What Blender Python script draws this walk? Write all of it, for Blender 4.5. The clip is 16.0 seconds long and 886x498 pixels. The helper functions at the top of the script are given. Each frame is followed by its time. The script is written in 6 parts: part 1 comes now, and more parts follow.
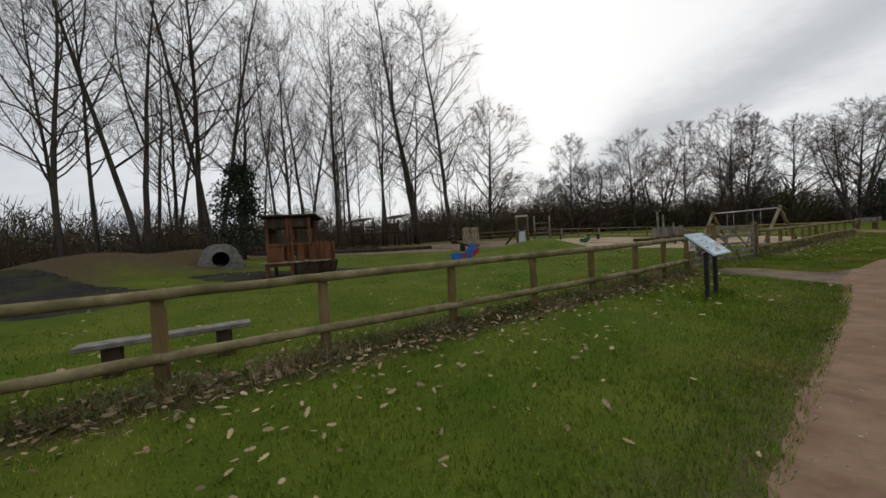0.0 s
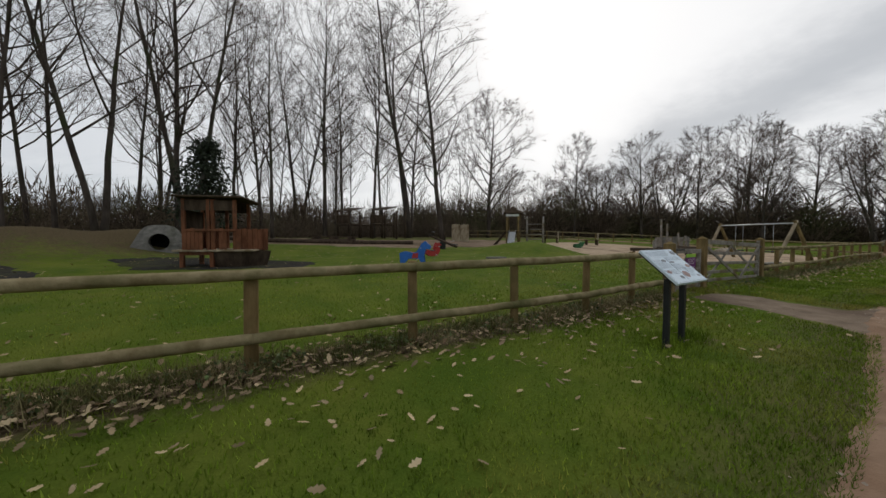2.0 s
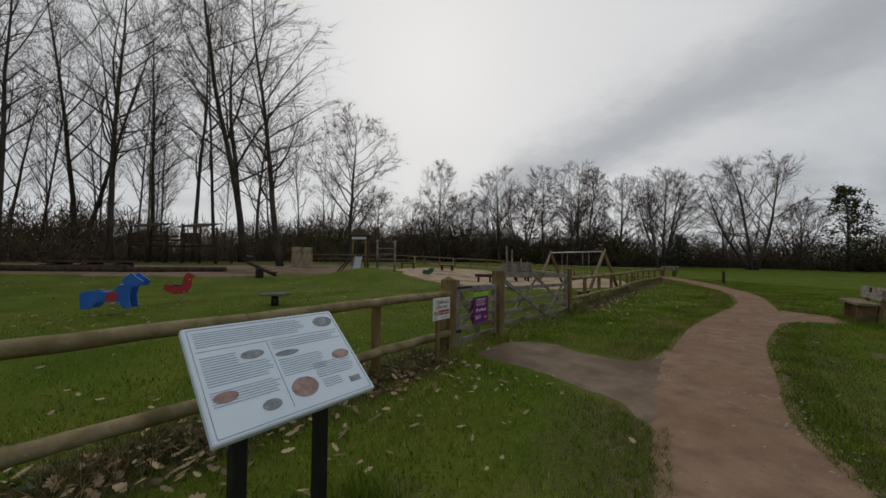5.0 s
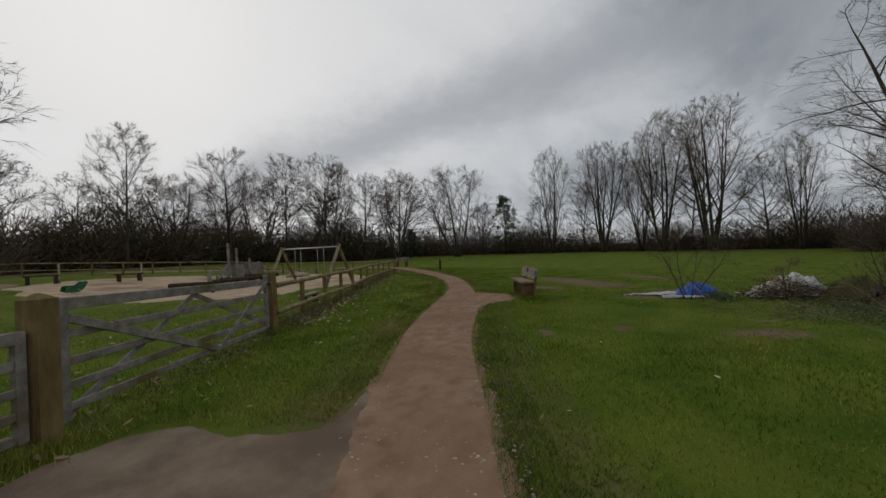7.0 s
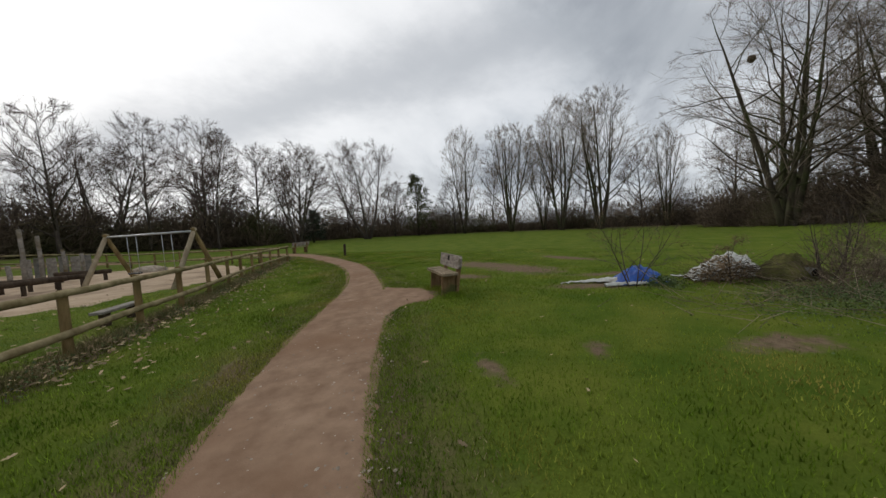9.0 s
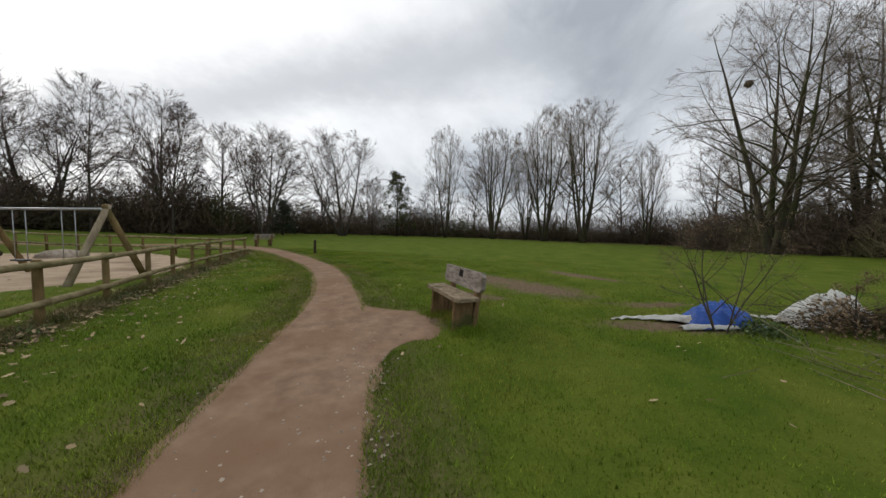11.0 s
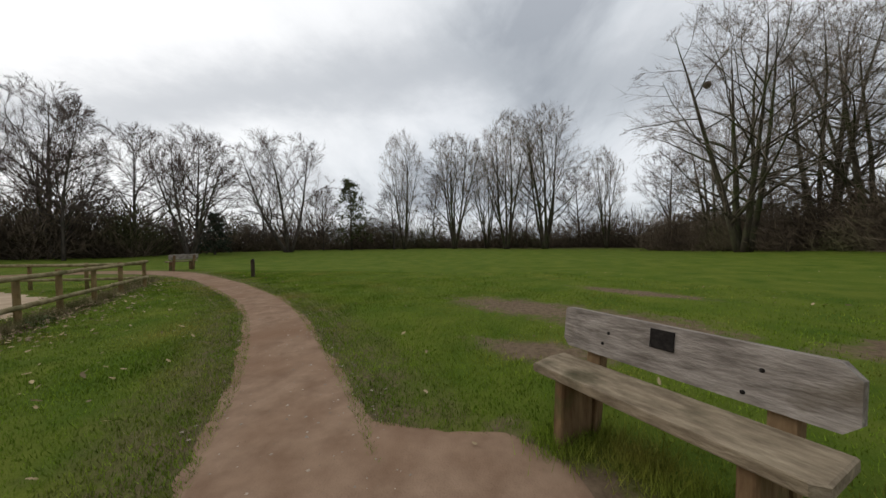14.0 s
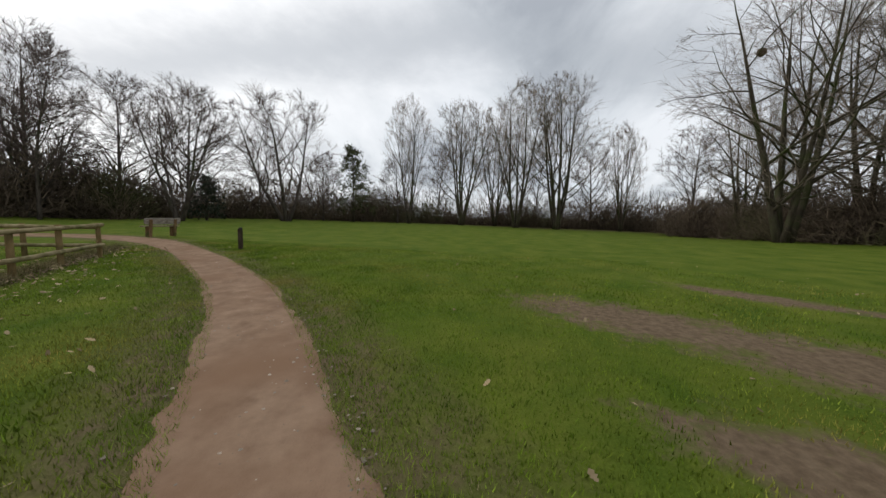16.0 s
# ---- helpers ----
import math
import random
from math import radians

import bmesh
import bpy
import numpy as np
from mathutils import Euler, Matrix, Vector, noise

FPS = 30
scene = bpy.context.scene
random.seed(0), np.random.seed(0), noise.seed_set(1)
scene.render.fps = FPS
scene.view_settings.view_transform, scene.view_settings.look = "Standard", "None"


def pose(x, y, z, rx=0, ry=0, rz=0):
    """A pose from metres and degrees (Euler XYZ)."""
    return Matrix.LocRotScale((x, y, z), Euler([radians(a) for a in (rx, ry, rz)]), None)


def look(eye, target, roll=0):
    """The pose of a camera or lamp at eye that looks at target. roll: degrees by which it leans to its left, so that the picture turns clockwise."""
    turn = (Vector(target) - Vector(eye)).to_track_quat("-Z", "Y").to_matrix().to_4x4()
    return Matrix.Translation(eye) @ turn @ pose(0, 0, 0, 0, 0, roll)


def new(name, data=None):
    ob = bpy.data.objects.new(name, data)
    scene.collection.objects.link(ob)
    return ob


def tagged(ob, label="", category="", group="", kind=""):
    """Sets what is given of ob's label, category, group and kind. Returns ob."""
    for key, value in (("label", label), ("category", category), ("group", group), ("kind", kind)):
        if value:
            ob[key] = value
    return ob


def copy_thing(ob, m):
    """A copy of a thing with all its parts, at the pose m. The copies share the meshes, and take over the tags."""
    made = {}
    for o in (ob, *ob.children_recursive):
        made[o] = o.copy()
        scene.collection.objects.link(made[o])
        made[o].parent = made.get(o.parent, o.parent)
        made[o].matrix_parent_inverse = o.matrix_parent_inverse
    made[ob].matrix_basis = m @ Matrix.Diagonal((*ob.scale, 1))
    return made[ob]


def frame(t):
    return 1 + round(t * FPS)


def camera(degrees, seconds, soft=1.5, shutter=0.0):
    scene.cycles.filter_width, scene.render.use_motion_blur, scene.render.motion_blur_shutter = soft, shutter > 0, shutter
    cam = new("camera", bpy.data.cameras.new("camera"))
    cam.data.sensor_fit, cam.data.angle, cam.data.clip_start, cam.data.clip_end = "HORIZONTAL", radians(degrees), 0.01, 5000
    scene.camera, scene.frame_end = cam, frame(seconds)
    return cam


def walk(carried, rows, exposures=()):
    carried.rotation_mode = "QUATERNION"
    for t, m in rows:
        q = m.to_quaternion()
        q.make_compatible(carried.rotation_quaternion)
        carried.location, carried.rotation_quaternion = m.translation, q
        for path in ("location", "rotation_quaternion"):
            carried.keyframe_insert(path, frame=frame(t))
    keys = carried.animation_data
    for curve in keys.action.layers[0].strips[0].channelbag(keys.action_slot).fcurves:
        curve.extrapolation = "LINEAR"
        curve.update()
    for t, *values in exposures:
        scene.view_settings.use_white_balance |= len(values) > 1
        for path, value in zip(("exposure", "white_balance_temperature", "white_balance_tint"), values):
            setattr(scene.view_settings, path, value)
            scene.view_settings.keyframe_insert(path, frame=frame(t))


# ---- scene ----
cam = camera(105.1, 16.0)
EXPOSURES = [(0, -0.20), (3.0, -0.20), (5.3, -0.64), (6.5, -0.68), (7.5, -0.46), (9.0, -0.05), (11.5, 0.1), (12.5, -0.12), (14.0, 0.06), (15.0, 0.08), (16, 0.15)]
CLOUD_SHIFT = (0.0, 0.0, 0.0)
PATH = [
    (0, (1.475, -1.043, 1.309), (1.153, 0.93, 1.259), -3.5),
    (0.5, (1.873, -0.466, 1.335), (1.569, 1.511, 1.303), -2.7),
    (1, (2.28, 0.01, 1.328), (1.961, 1.984, 1.291), -1.2),
    (1.5, (2.646, 0.496, 1.334), (2.28, 2.461, 1.274), -0.1),
    (2, (3.079, 0.954, 1.327), (2.706, 2.917, 1.251), 0.1),
    (2.5, (3.472, 1.456, 1.337), (3.166, 3.432, 1.275), 0.0),
    (3, (3.922, 1.921, 1.348), (3.711, 3.91, 1.31), -0.1),
    (3.2, (4.091, 2.117, 1.38), (3.91, 4.109, 1.351), 0.0),
    (5.3, (5.833, 3.978, 1.485), (6.302, 5.92, 1.565), -0.1),
    (5.5, (6.059, 4.146, 1.499), (6.657, 6.052, 1.583), -0.6),
    (6, (6.543, 4.567, 1.527), (7.513, 6.314, 1.599), -1.8),
    (6.5, (7.089, 4.976, 1.524), (8.386, 6.498, 1.566), -2.3),
    (7, (7.576, 5.385, 1.52), (9.078, 6.706, 1.532), -2.6),
    (7.5, (8.185, 5.753, 1.557), (9.793, 6.941, 1.543), -2.4),
    (8, (8.701, 6.114, 1.557), (10.383, 7.196, 1.513), -2.5),
    (8.5, (9.299, 6.424, 1.569), (11.04, 7.404, 1.487), -2.8),
    (9, (9.831, 6.793, 1.548), (11.611, 7.696, 1.422), -3.6),
    (9.2, (10.022, 6.912, 1.552), (11.812, 7.793, 1.411), -4.1),
    (11.3, (12.063, 8.74, 1.54), (13.905, 9.512, 1.437), 1.3),
    (11.5, (12.261, 8.918, 1.551), (14.09, 9.724, 1.466), 1.3),
    (12, (12.786, 9.494, 1.539), (14.586, 10.365, 1.488), 1.0),
    (12.5, (13.278, 9.918, 1.514), (15.086, 10.771, 1.477), 0.2),
    (13, (13.776, 10.375, 1.507), (15.636, 11.109, 1.469), -0.4),
    (13.5, (14.321, 10.717, 1.463), (16.233, 11.303, 1.416), -1.0),
    (14, (14.869, 11.142, 1.455), (16.805, 11.644, 1.406), -1.5),
    (14.5, (15.407, 11.519, 1.454), (17.342, 12.022, 1.403), -1.6),
    (15, (15.942, 11.995, 1.449), (17.865, 12.541, 1.382), -1.0),
    (15.5, (16.558, 12.395, 1.421), (18.476, 12.952, 1.31), -0.1),
    (16, (17.104, 12.801, 1.394), (19.033, 13.295, 1.203), 1.0),
]
walk(cam, [(t, look(eye, target, roll)) for t, eye, target, roll in PATH], EXPOSURES)

# ---- world and light ----
SUN_DIR = Vector((0.10, 0.84, 0.53)).normalized()
world = bpy.data.worlds.new("overcast_sky")
scene.world = world
world.use_nodes = True
wn, wl = world.node_tree.nodes, world.node_tree.links
wn.clear()


def wnode(kind, **values):
    n = wn.new(kind)
    for key, value in values.items():
        n.inputs[key].default_value = value
    return n


w_out, w_bg = wn.new("ShaderNodeOutputWorld"), wn.new("ShaderNodeBackground")
w_bg.inputs["Strength"].default_value = 0.1
sky = wn.new("ShaderNodeTexSky")
sky.sky_type, sky.sun_disc = "NISHITA", False
sky.sun_elevation, sky.sun_rotation = math.asin(SUN_DIR.z), math.atan2(SUN_DIR.x, SUN_DIR.y)
w_co = wn.new("ShaderNodeTexCoord")
w_sep = wn.new("ShaderNodeSeparateXYZ")
wl.new(w_co.outputs["Generated"], w_sep.inputs[0])
w_max = wn.new("ShaderNodeMath")
w_max.operation = "MAXIMUM"
w_max.inputs[1].default_value = 0.0
wl.new(w_sep.outputs["Z"], w_max.inputs[0])
w_add = wn.new("ShaderNodeMath")
w_add.inputs[1].default_value = 0.22
wl.new(w_max.outputs[0], w_add.inputs[0])
w_div = wn.new("ShaderNodeVectorMath")
w_div.operation = "DIVIDE"
w_comb = wn.new("ShaderNodeCombineXYZ")
for k in range(3):
    wl.new(w_add.outputs[0], w_comb.inputs[k])
wl.new(w_co.outputs["Generated"], w_div.inputs[0])
wl.new(w_comb.outputs[0], w_div.inputs[1])
w_map = wn.new("ShaderNodeMapping")
w_map.inputs["Location"].default_value = CLOUD_SHIFT
w_map.inputs["Rotation"].default_value = (0, 0, 0.5)
w_map.inputs["Scale"].default_value = (0.8, 1.5, 0.6)
wl.new(w_div.outputs[0], w_map.inputs[0])
w_n1 = wnode("ShaderNodeTexNoise", Scale=0.75, Detail=9.0, Roughness=0.58, Distortion=0.4)
wl.new(w_map.outputs[0], w_n1.inputs["Vector"])
w_ramp = wn.new("ShaderNodeValToRGB")
w_ramp.color_ramp.elements[0].position, w_ramp.color_ramp.elements[0].color = 0.38, (4.3, 4.6, 5.05, 1)
w_ramp.color_ramp.elements[1].position, w_ramp.color_ramp.elements[1].color = 0.60, (8.2, 8.45, 8.8, 1)
mid = w_ramp.color_ramp.elements.new(0.48)
mid.color = (6.7, 7.05, 7.45, 1)
wl.new(w_n1.outputs["Fac"], w_ramp.inputs[0])
# thinner, brighter cloud round the hidden sun
w_dot = wn.new("ShaderNodeVectorMath")
w_dot.operation = "DOT_PRODUCT"
w_dot.inputs[1].default_value = SUN_DIR
wl.new(w_co.outputs["Generated"], w_dot.inputs[0])
w_rng = wnode("ShaderNodeMapRange")
for key, value in zip(("From Min", "From Max", "To Min", "To Max"), (0.45, 1.0, 0.0, 1.0)):
    w_rng.inputs[key].default_value = value
wl.new(w_dot.outputs["Value"], w_rng.inputs["Value"])
w_bright = wn.new("ShaderNodeMix")
w_bright.data_type = "RGBA"
wl.new(w_rng.outputs[0], w_bright.inputs["Factor"])
wl.new(w_ramp.outputs[0], w_bright.inputs[6])
w_bright.inputs[7].default_value = (11.8, 11.7, 11.6, 1)
# a long roll of thicker cloud
w_roll = wn.new("ShaderNodeVectorMath")
w_roll.operation = "DOT_PRODUCT"
w_roll.inputs[1].default_value = (1.0, 0.27, 0.0)
wl.new(w_div.outputs[0], w_roll.inputs[0])
w_warp = wnode("ShaderNodeTexNoise", Scale=1.5, Detail=8.0, Roughness=0.62)
wl.new(w_div.outputs[0], w_warp.inputs["Vector"])
w_shift = wn.new("ShaderNodeMath")
w_shift.operation = "MULTIPLY_ADD"
w_shift.inputs[1].default_value = 0.75
wl.new(w_warp.outputs["Fac"], w_shift.inputs[0])
wl.new(w_roll.outputs["Value"], w_shift.inputs[2])
w_dist = wn.new("ShaderNodeMath")
w_dist.operation = "SUBTRACT"
w_dist.inputs[1].default_value = 1.80
wl.new(w_shift.outputs[0], w_dist.inputs[0])
w_abs = wn.new("ShaderNodeMath")
w_abs.operation = "ABSOLUTE"
wl.new(w_dist.outputs[0], w_abs.inputs[0])
w_thick = wnode("ShaderNodeMapRange")
w_thick.interpolation_type = "SMOOTHSTEP"
for key, value in zip(("From Min", "From Max", "To Min", "To Max"), (0.0, 0.46, 0.58, 0.0)):
    w_thick.inputs[key].default_value = value
wl.new(w_abs.outputs[0], w_thick.inputs["Value"])
w_cloud = wn.new("ShaderNodeMix")
w_cloud.data_type = "RGBA"
wl.new(w_thick.outputs[0], w_cloud.inputs["Factor"])
wl.new(w_bright.outputs[2], w_cloud.inputs[6])
w_cloud.inputs[7].default_value = (3.4, 3.7, 4.1, 1)
w_mix = wn.new("ShaderNodeMix")
w_mix.data_type = "RGBA"
w_mix.inputs["Factor"].default_value = 0.92
wl.new(sky.outputs[0], w_mix.inputs[6])
wl.new(w_cloud.outputs[2], w_mix.inputs[7])
wl.new(w_mix.outputs[2], w_bg.inputs["Color"])
wl.new(w_bg.outputs[0], w_out.inputs[0])

sun = new("sun", bpy.data.lights.new("sun", "SUN"))
sun.data.energy, sun.data.angle, sun.data.color = 0.6, radians(25), (1.0, 0.97, 0.92)
sun.matrix_world = look(SUN_DIR * 100, (0, 0, 0))

# ---- materials ----


def material(name, dark, light, scale=6.0, rough=0.8, bump=0.3, bump_scale=40.0, stretch=(1, 1, 1), spot=None, spot_scale=1.5,
             spot_at=(0.52, 0.66), metallic=0.0, vary=0.0):
    """Two colours mixed by noise, a third in larger patches, and fine relief."""
    m = bpy.data.materials.new(name)
    m.use_nodes = True
    n, l = m.node_tree.nodes, m.node_tree.links
    b = n["Principled BSDF"]
    b.inputs["Roughness"].default_value, b.inputs["Metallic"].default_value = rough, metallic
    b.inputs["Specular IOR Level"].default_value = 0.04 if rough > 0.7 else 0.4
    co = n.new("ShaderNodeTexCoord")
    mp = n.new("ShaderNodeMapping")
    mp.inputs["Scale"].default_value = stretch
    l.new(co.outputs["Object"], mp.inputs[0])
    t1 = n.new("ShaderNodeTexNoise")
    t1.inputs["Scale"].default_value, t1.inputs["Detail"].default_value, t1.inputs["Roughness"].default_value = scale, 8.0, 0.62
    l.new(mp.outputs[0], t1.inputs["Vector"])
    rp = n.new("ShaderNodeValToRGB")
    rp.color_ramp.elements[0].position, rp.color_ramp.elements[0].color = 0.34, (*dark, 1)
    rp.color_ramp.elements[1].position, rp.color_ramp.elements[1].color = 0.68, (*light, 1)
    l.new(t1.outputs["Fac"], rp.inputs[0])
    out = rp.outputs[0]
    if spot:
        t2 = n.new("ShaderNodeTexNoise")
        t2.inputs["Scale"].default_value, t2.inputs["Detail"].default_value = spot_scale, 6.0
        l.new(co.outputs["Object"], t2.inputs["Vector"])
        r2 = n.new("ShaderNodeMapRange")
        r2.inputs["From Min"].default_value, r2.inputs["From Max"].default_value = spot_at
        l.new(t2.outputs["Fac"], r2.inputs["Value"])
        mx = n.new("ShaderNodeMix")
        mx.data_type = "RGBA"
        l.new(r2.outputs[0], mx.inputs["Factor"])
        l.new(out, mx.inputs[6])
        mx.inputs[7].default_value = (*spot, 1)
        out = mx.outputs[2]
    if vary:
        info, r3, hs = n.new("ShaderNodeNewGeometry"), n.new("ShaderNodeMapRange"), n.new("ShaderNodeHueSaturation")
        r3.inputs["To Min"].default_value, r3.inputs["To Max"].default_value = 1 - vary, 1 + vary
        l.new(info.outputs["Random Per Island"], r3.inputs["Value"])
        l.new(r3.outputs[0], hs.inputs["Value"])
        l.new(out, hs.inputs["Color"])
        out = hs.outputs[0]
    l.new(out, b.inputs["Base Color"])
    if bump:
        t4 = n.new("ShaderNodeTexNoise")
        t4.inputs["Scale"].default_value, t4.inputs["Detail"].default_value = bump_scale, 5.0
        l.new(mp.outputs[0], t4.inputs["Vector"])
        bp = n.new("ShaderNodeBump")
        bp.inputs["Strength"].default_value, bp.inputs["Distance"].default_value = bump, 0.02
        l.new(t4.outputs["Fac"], bp.inputs["Height"])
        l.new(bp.outputs[0], b.inputs["Normal"])
    return m


M_BARK = material("bark_grey_brown", (0.044, 0.036, 0.030), (0.112, 0.094, 0.078), 3.0, 0.95, 0.8, 12.0, (1, 1, 0.25), (0.05, 0.058, 0.03), 0.6)
M_BARK_PALE = material("bark_mossy", (0.040, 0.033, 0.024), (0.105, 0.09, 0.065), 3.0, 0.95, 0.8, 12.0, (1, 1, 0.25), (0.06, 0.07, 0.028), 0.5, (0.45, 0.65))
M_TWIG = material("twigs_brown", (0.068, 0.053, 0.046), (0.15, 0.117, 0.100), 0.6, 0.95, 0, vary=0.35)
M_TWIG_PALE = material("twigs_pale", (0.13, 0.104, 0.080), (0.25, 0.205, 0.160), 0.5, 0.95, 0, vary=0.35)
M_SCRUB = material("scrub_stems", (0.062, 0.048, 0.035), (0.150, 0.115, 0.080), 0.25, 0.95, 0, spot=(0.075, 0.078, 0.034), spot_scale=0.12, vary=0.4)
M_EVERGREEN = material("evergreen_leaves", (0.010, 0.016, 0.008), (0.03, 0.042, 0.018), 2.0, 0.7, 0, vary=0.4)
M_OLIVE = material("thin_green_leaves", (0.04, 0.045, 0.02), (0.09, 0.095, 0.04), 2.0, 0.8, 0, vary=0.4)
M_RAIL = material("round_rail_timber", (0.16, 0.125, 0.062), (0.33, 0.275, 0.16), 5.0, 0.85, 0.4, 30.0, (1, 1, 1), (0.12, 0.115, 0.05), 2.2, (0.5, 0.7))
M_POST = material("fence_post_timber", (0.13, 0.088, 0.038), (0.25, 0.18, 0.085), 7.0, 0.85, 0.5, 40.0, (1, 1, 0.3), (0.10, 0.085, 0.035), 1.8, (0.5, 0.7))
M_GATE = material("weathered_gate_timber", (0.15, 0.135, 0.115), (0.31, 0.285, 0.25), 8.0, 0.85, 0.4, 40.0, (1, 1, 1), (0.14, 0.11, 0.06), 1.6)
M_BENCH = material("weathered_grey_oak", (0.16, 0.135, 0.115), (0.36, 0.315, 0.275), 9.0, 0.82, 0.6, 30.0, (0.55, 2.2, 2.2), (0.12, 0.095, 0.065), 3.0, (0.54, 0.70))
M_BENCH_SEAT = material("worn_oak_seat", (0.16, 0.122, 0.082), (0.34, 0.275, 0.19), 9.0, 0.8, 0.6, 30.0, (0.7, 2.2, 2.2), (0.08, 0.07, 0.04), 2.5)
M_BENCH_LEG = material("brown_oak_leg", (0.11, 0.066, 0.034), (0.245, 0.160, 0.085), 8.0, 0.85, 0.5, 30.0, (2, 2, 0.4), (0.08, 0.08, 0.03), 3.0)
M_BLACK = material("black_painted_steel", (0.008, 0.009, 0.010), (0.016, 0.017, 0.018), 9.0, 0.5, 0.05, 60.0)
M_PLAQUE = material("dark_bronze_plaque", (0.014, 0.012, 0.011), (0.030, 0.026, 0.023), 30.0, 0.75, 0.15, 90.0)
M_TEXT = material("pale_grey_print", (0.30, 0.36, 0.42), (0.42, 0.48, 0.54), 25.0, 0.5, 0.0)
M_SIGN = material("pale_blue_sign_panel", (0.60, 0.70, 0.78), (0.68, 0.77, 0.84), 2.0, 0.35, 0.0)
M_INK = material("faded_grey_print", (0.13, 0.15, 0.17), (0.32, 0.34, 0.36), 25.0, 0.5, 0.0)
M_PINKISH = material("brown_photo_print", (0.20, 0.11, 0.09), (0.42, 0.30, 0.27), 20.0, 0.5, 0.0)
M_WHITE = material("white_plastic_board", (0.62, 0.62, 0.61), (0.74, 0.74, 0.73), 3.0, 0.4, 0.0)
M_PURPLE = material("purple_banner", (0.115, 0.012, 0.12), (0.16, 0.018, 0.165), 3.0, 0.5, 0.0)
M_LIME = material("lime_banner_strip", (0.22, 0.45, 0.03), (0.28, 0.52, 0.05), 3.0, 0.5, 0.0)
M_RED = material("red_paint", (0.30, 0.022, 0.022), (0.42, 0.04, 0.035), 5.0, 0.5, 0.05)
M_BLUE = material("blue_play_paint", (0.012, 0.09, 0.36), (0.02, 0.14, 0.48), 3.0, 0.5, 0.1)
M_GREEN = material("green_play_paint", (0.015, 0.09, 0.03), (0.03, 0.15, 0.05), 3.0, 0.5, 0.1)
M_STEEL = material("galvanised_steel", (0.32, 0.33, 0.34), (0.47, 0.48, 0.48), 12.0, 0.45, 0.05, metallic=0.7)
M_DARKWOOD = material("dark_damp_timber", (0.035, 0.026, 0.019), (0.09, 0.066, 0.046), 6.0, 0.9, 0.5, 30.0, (1, 1, 0.3))
M_REDWOOD = material("red_brown_boards", (0.10, 0.042, 0.023), (0.23, 0.10, 0.055), 5.0, 0.85, 0.4, 30.0, (1, 1, 0.3), (0.07, 0.045, 0.03), 1.5)
M_PALEWOOD = material("pale_peeled_timber", (0.22, 0.175, 0.115), (0.40, 0.34, 0.24), 5.0, 0.8, 0.4, 30.0, (1, 1, 0.3), (0.17, 0.125, 0.07), 2.0)
M_CONCRETE = material("grey_concrete", (0.10, 0.097, 0.085), (0.21, 0.20, 0.18), 4.0, 0.9, 0.4, 25.0, spot=(0.09, 0.09, 0.06), spot_scale=1.2)
M_PATH = material("red_brown_gravel_path", (0.196, 0.1245, 0.081), (0.310, 0.2125, 0.145), 3.2, 0.95, 0.5, 70.0, spot=(0.215, 0.132, 0.083), spot_scale=0.7, spot_at=(0.45, 0.7))
M_SPUR = material("grey_brown_trodden_earth", (0.150, 0.112, 0.080), (0.26, 0.20, 0.148), 2.4, 0.95, 0.5, 60.0, spot=(0.13, 0.095, 0.068), spot_scale=0.8)
M_SAND = material("play_sand", (0.33, 0.245, 0.165), (0.47, 0.365, 0.26), 1.6, 0.95, 0.5, 30.0, spot=(0.24, 0.175, 0.12), spot_scale=0.5)
M_TAN = material("bare_tan_earth", (0.17, 0.12, 0.085), (0.27, 0.20, 0.145), 1.2, 0.95, 0.5, 30.0, spot=(0.12, 0.09, 0.055), spot_scale=0.4)
M_MULCH = material("dark_rubber_mulch", (0.018, 0.017, 0.016), (0.05, 0.046, 0.04), 5.0, 0.95, 0.6, 50.0, spot=(0.05, 0.05, 0.025), spot_scale=0.7)
M_STONE = material("pale_flint_stones", (0.20, 0.16, 0.12), (0.42, 0.36, 0.29), 6.0, 0.8, 0.2, vary=0.35)
M_LEAF = material("fallen_oak_leaves", (0.21, 0.15, 0.08), (0.42, 0.335, 0.205), 2.0, 0.75, 0, vary=0.5)
M_LEAF_DARK = material("damp_leaf_litter", (0.11, 0.075, 0.043), (0.30, 0.22, 0.14), 2.0, 0.85, 0, vary=0.5)
M_TARP_BLUE = material("blue_tarpaulin", (0.006, 0.045, 0.24), (0.014, 0.09, 0.38), 3.0, 0.45, 0.3, 9.0)
M_TARP_WHITE = material("grubby_white_sheet", (0.36, 0.36, 0.33), (0.62, 0.62, 0.58), 2.5, 0.6, 0.4, 8.0, spot=(0.22, 0.20, 0.16), spot_scale=3.0)
M_MOSS = material("mossy_mound", (0.05, 0.05, 0.018), (0.13, 0.125, 0.045), 3.0, 0.95, 0.8, 18.0, spot=(0.075, 0.055, 0.03), spot_scale=1.2)
M_STICK = material("cut_sticks", (0.13, 0.10, 0.07), (0.34, 0.285, 0.205), 1.0, 0.9, 0, vary=0.4)
# near-black fill: its colour stands for the shade inside pipes
M_HOLE_SHADE = material("painted_shade_in_pipe", (0.004, 0.004, 0.004), (0.010, 0.010, 0.009), 3.0, 0.95, 0)


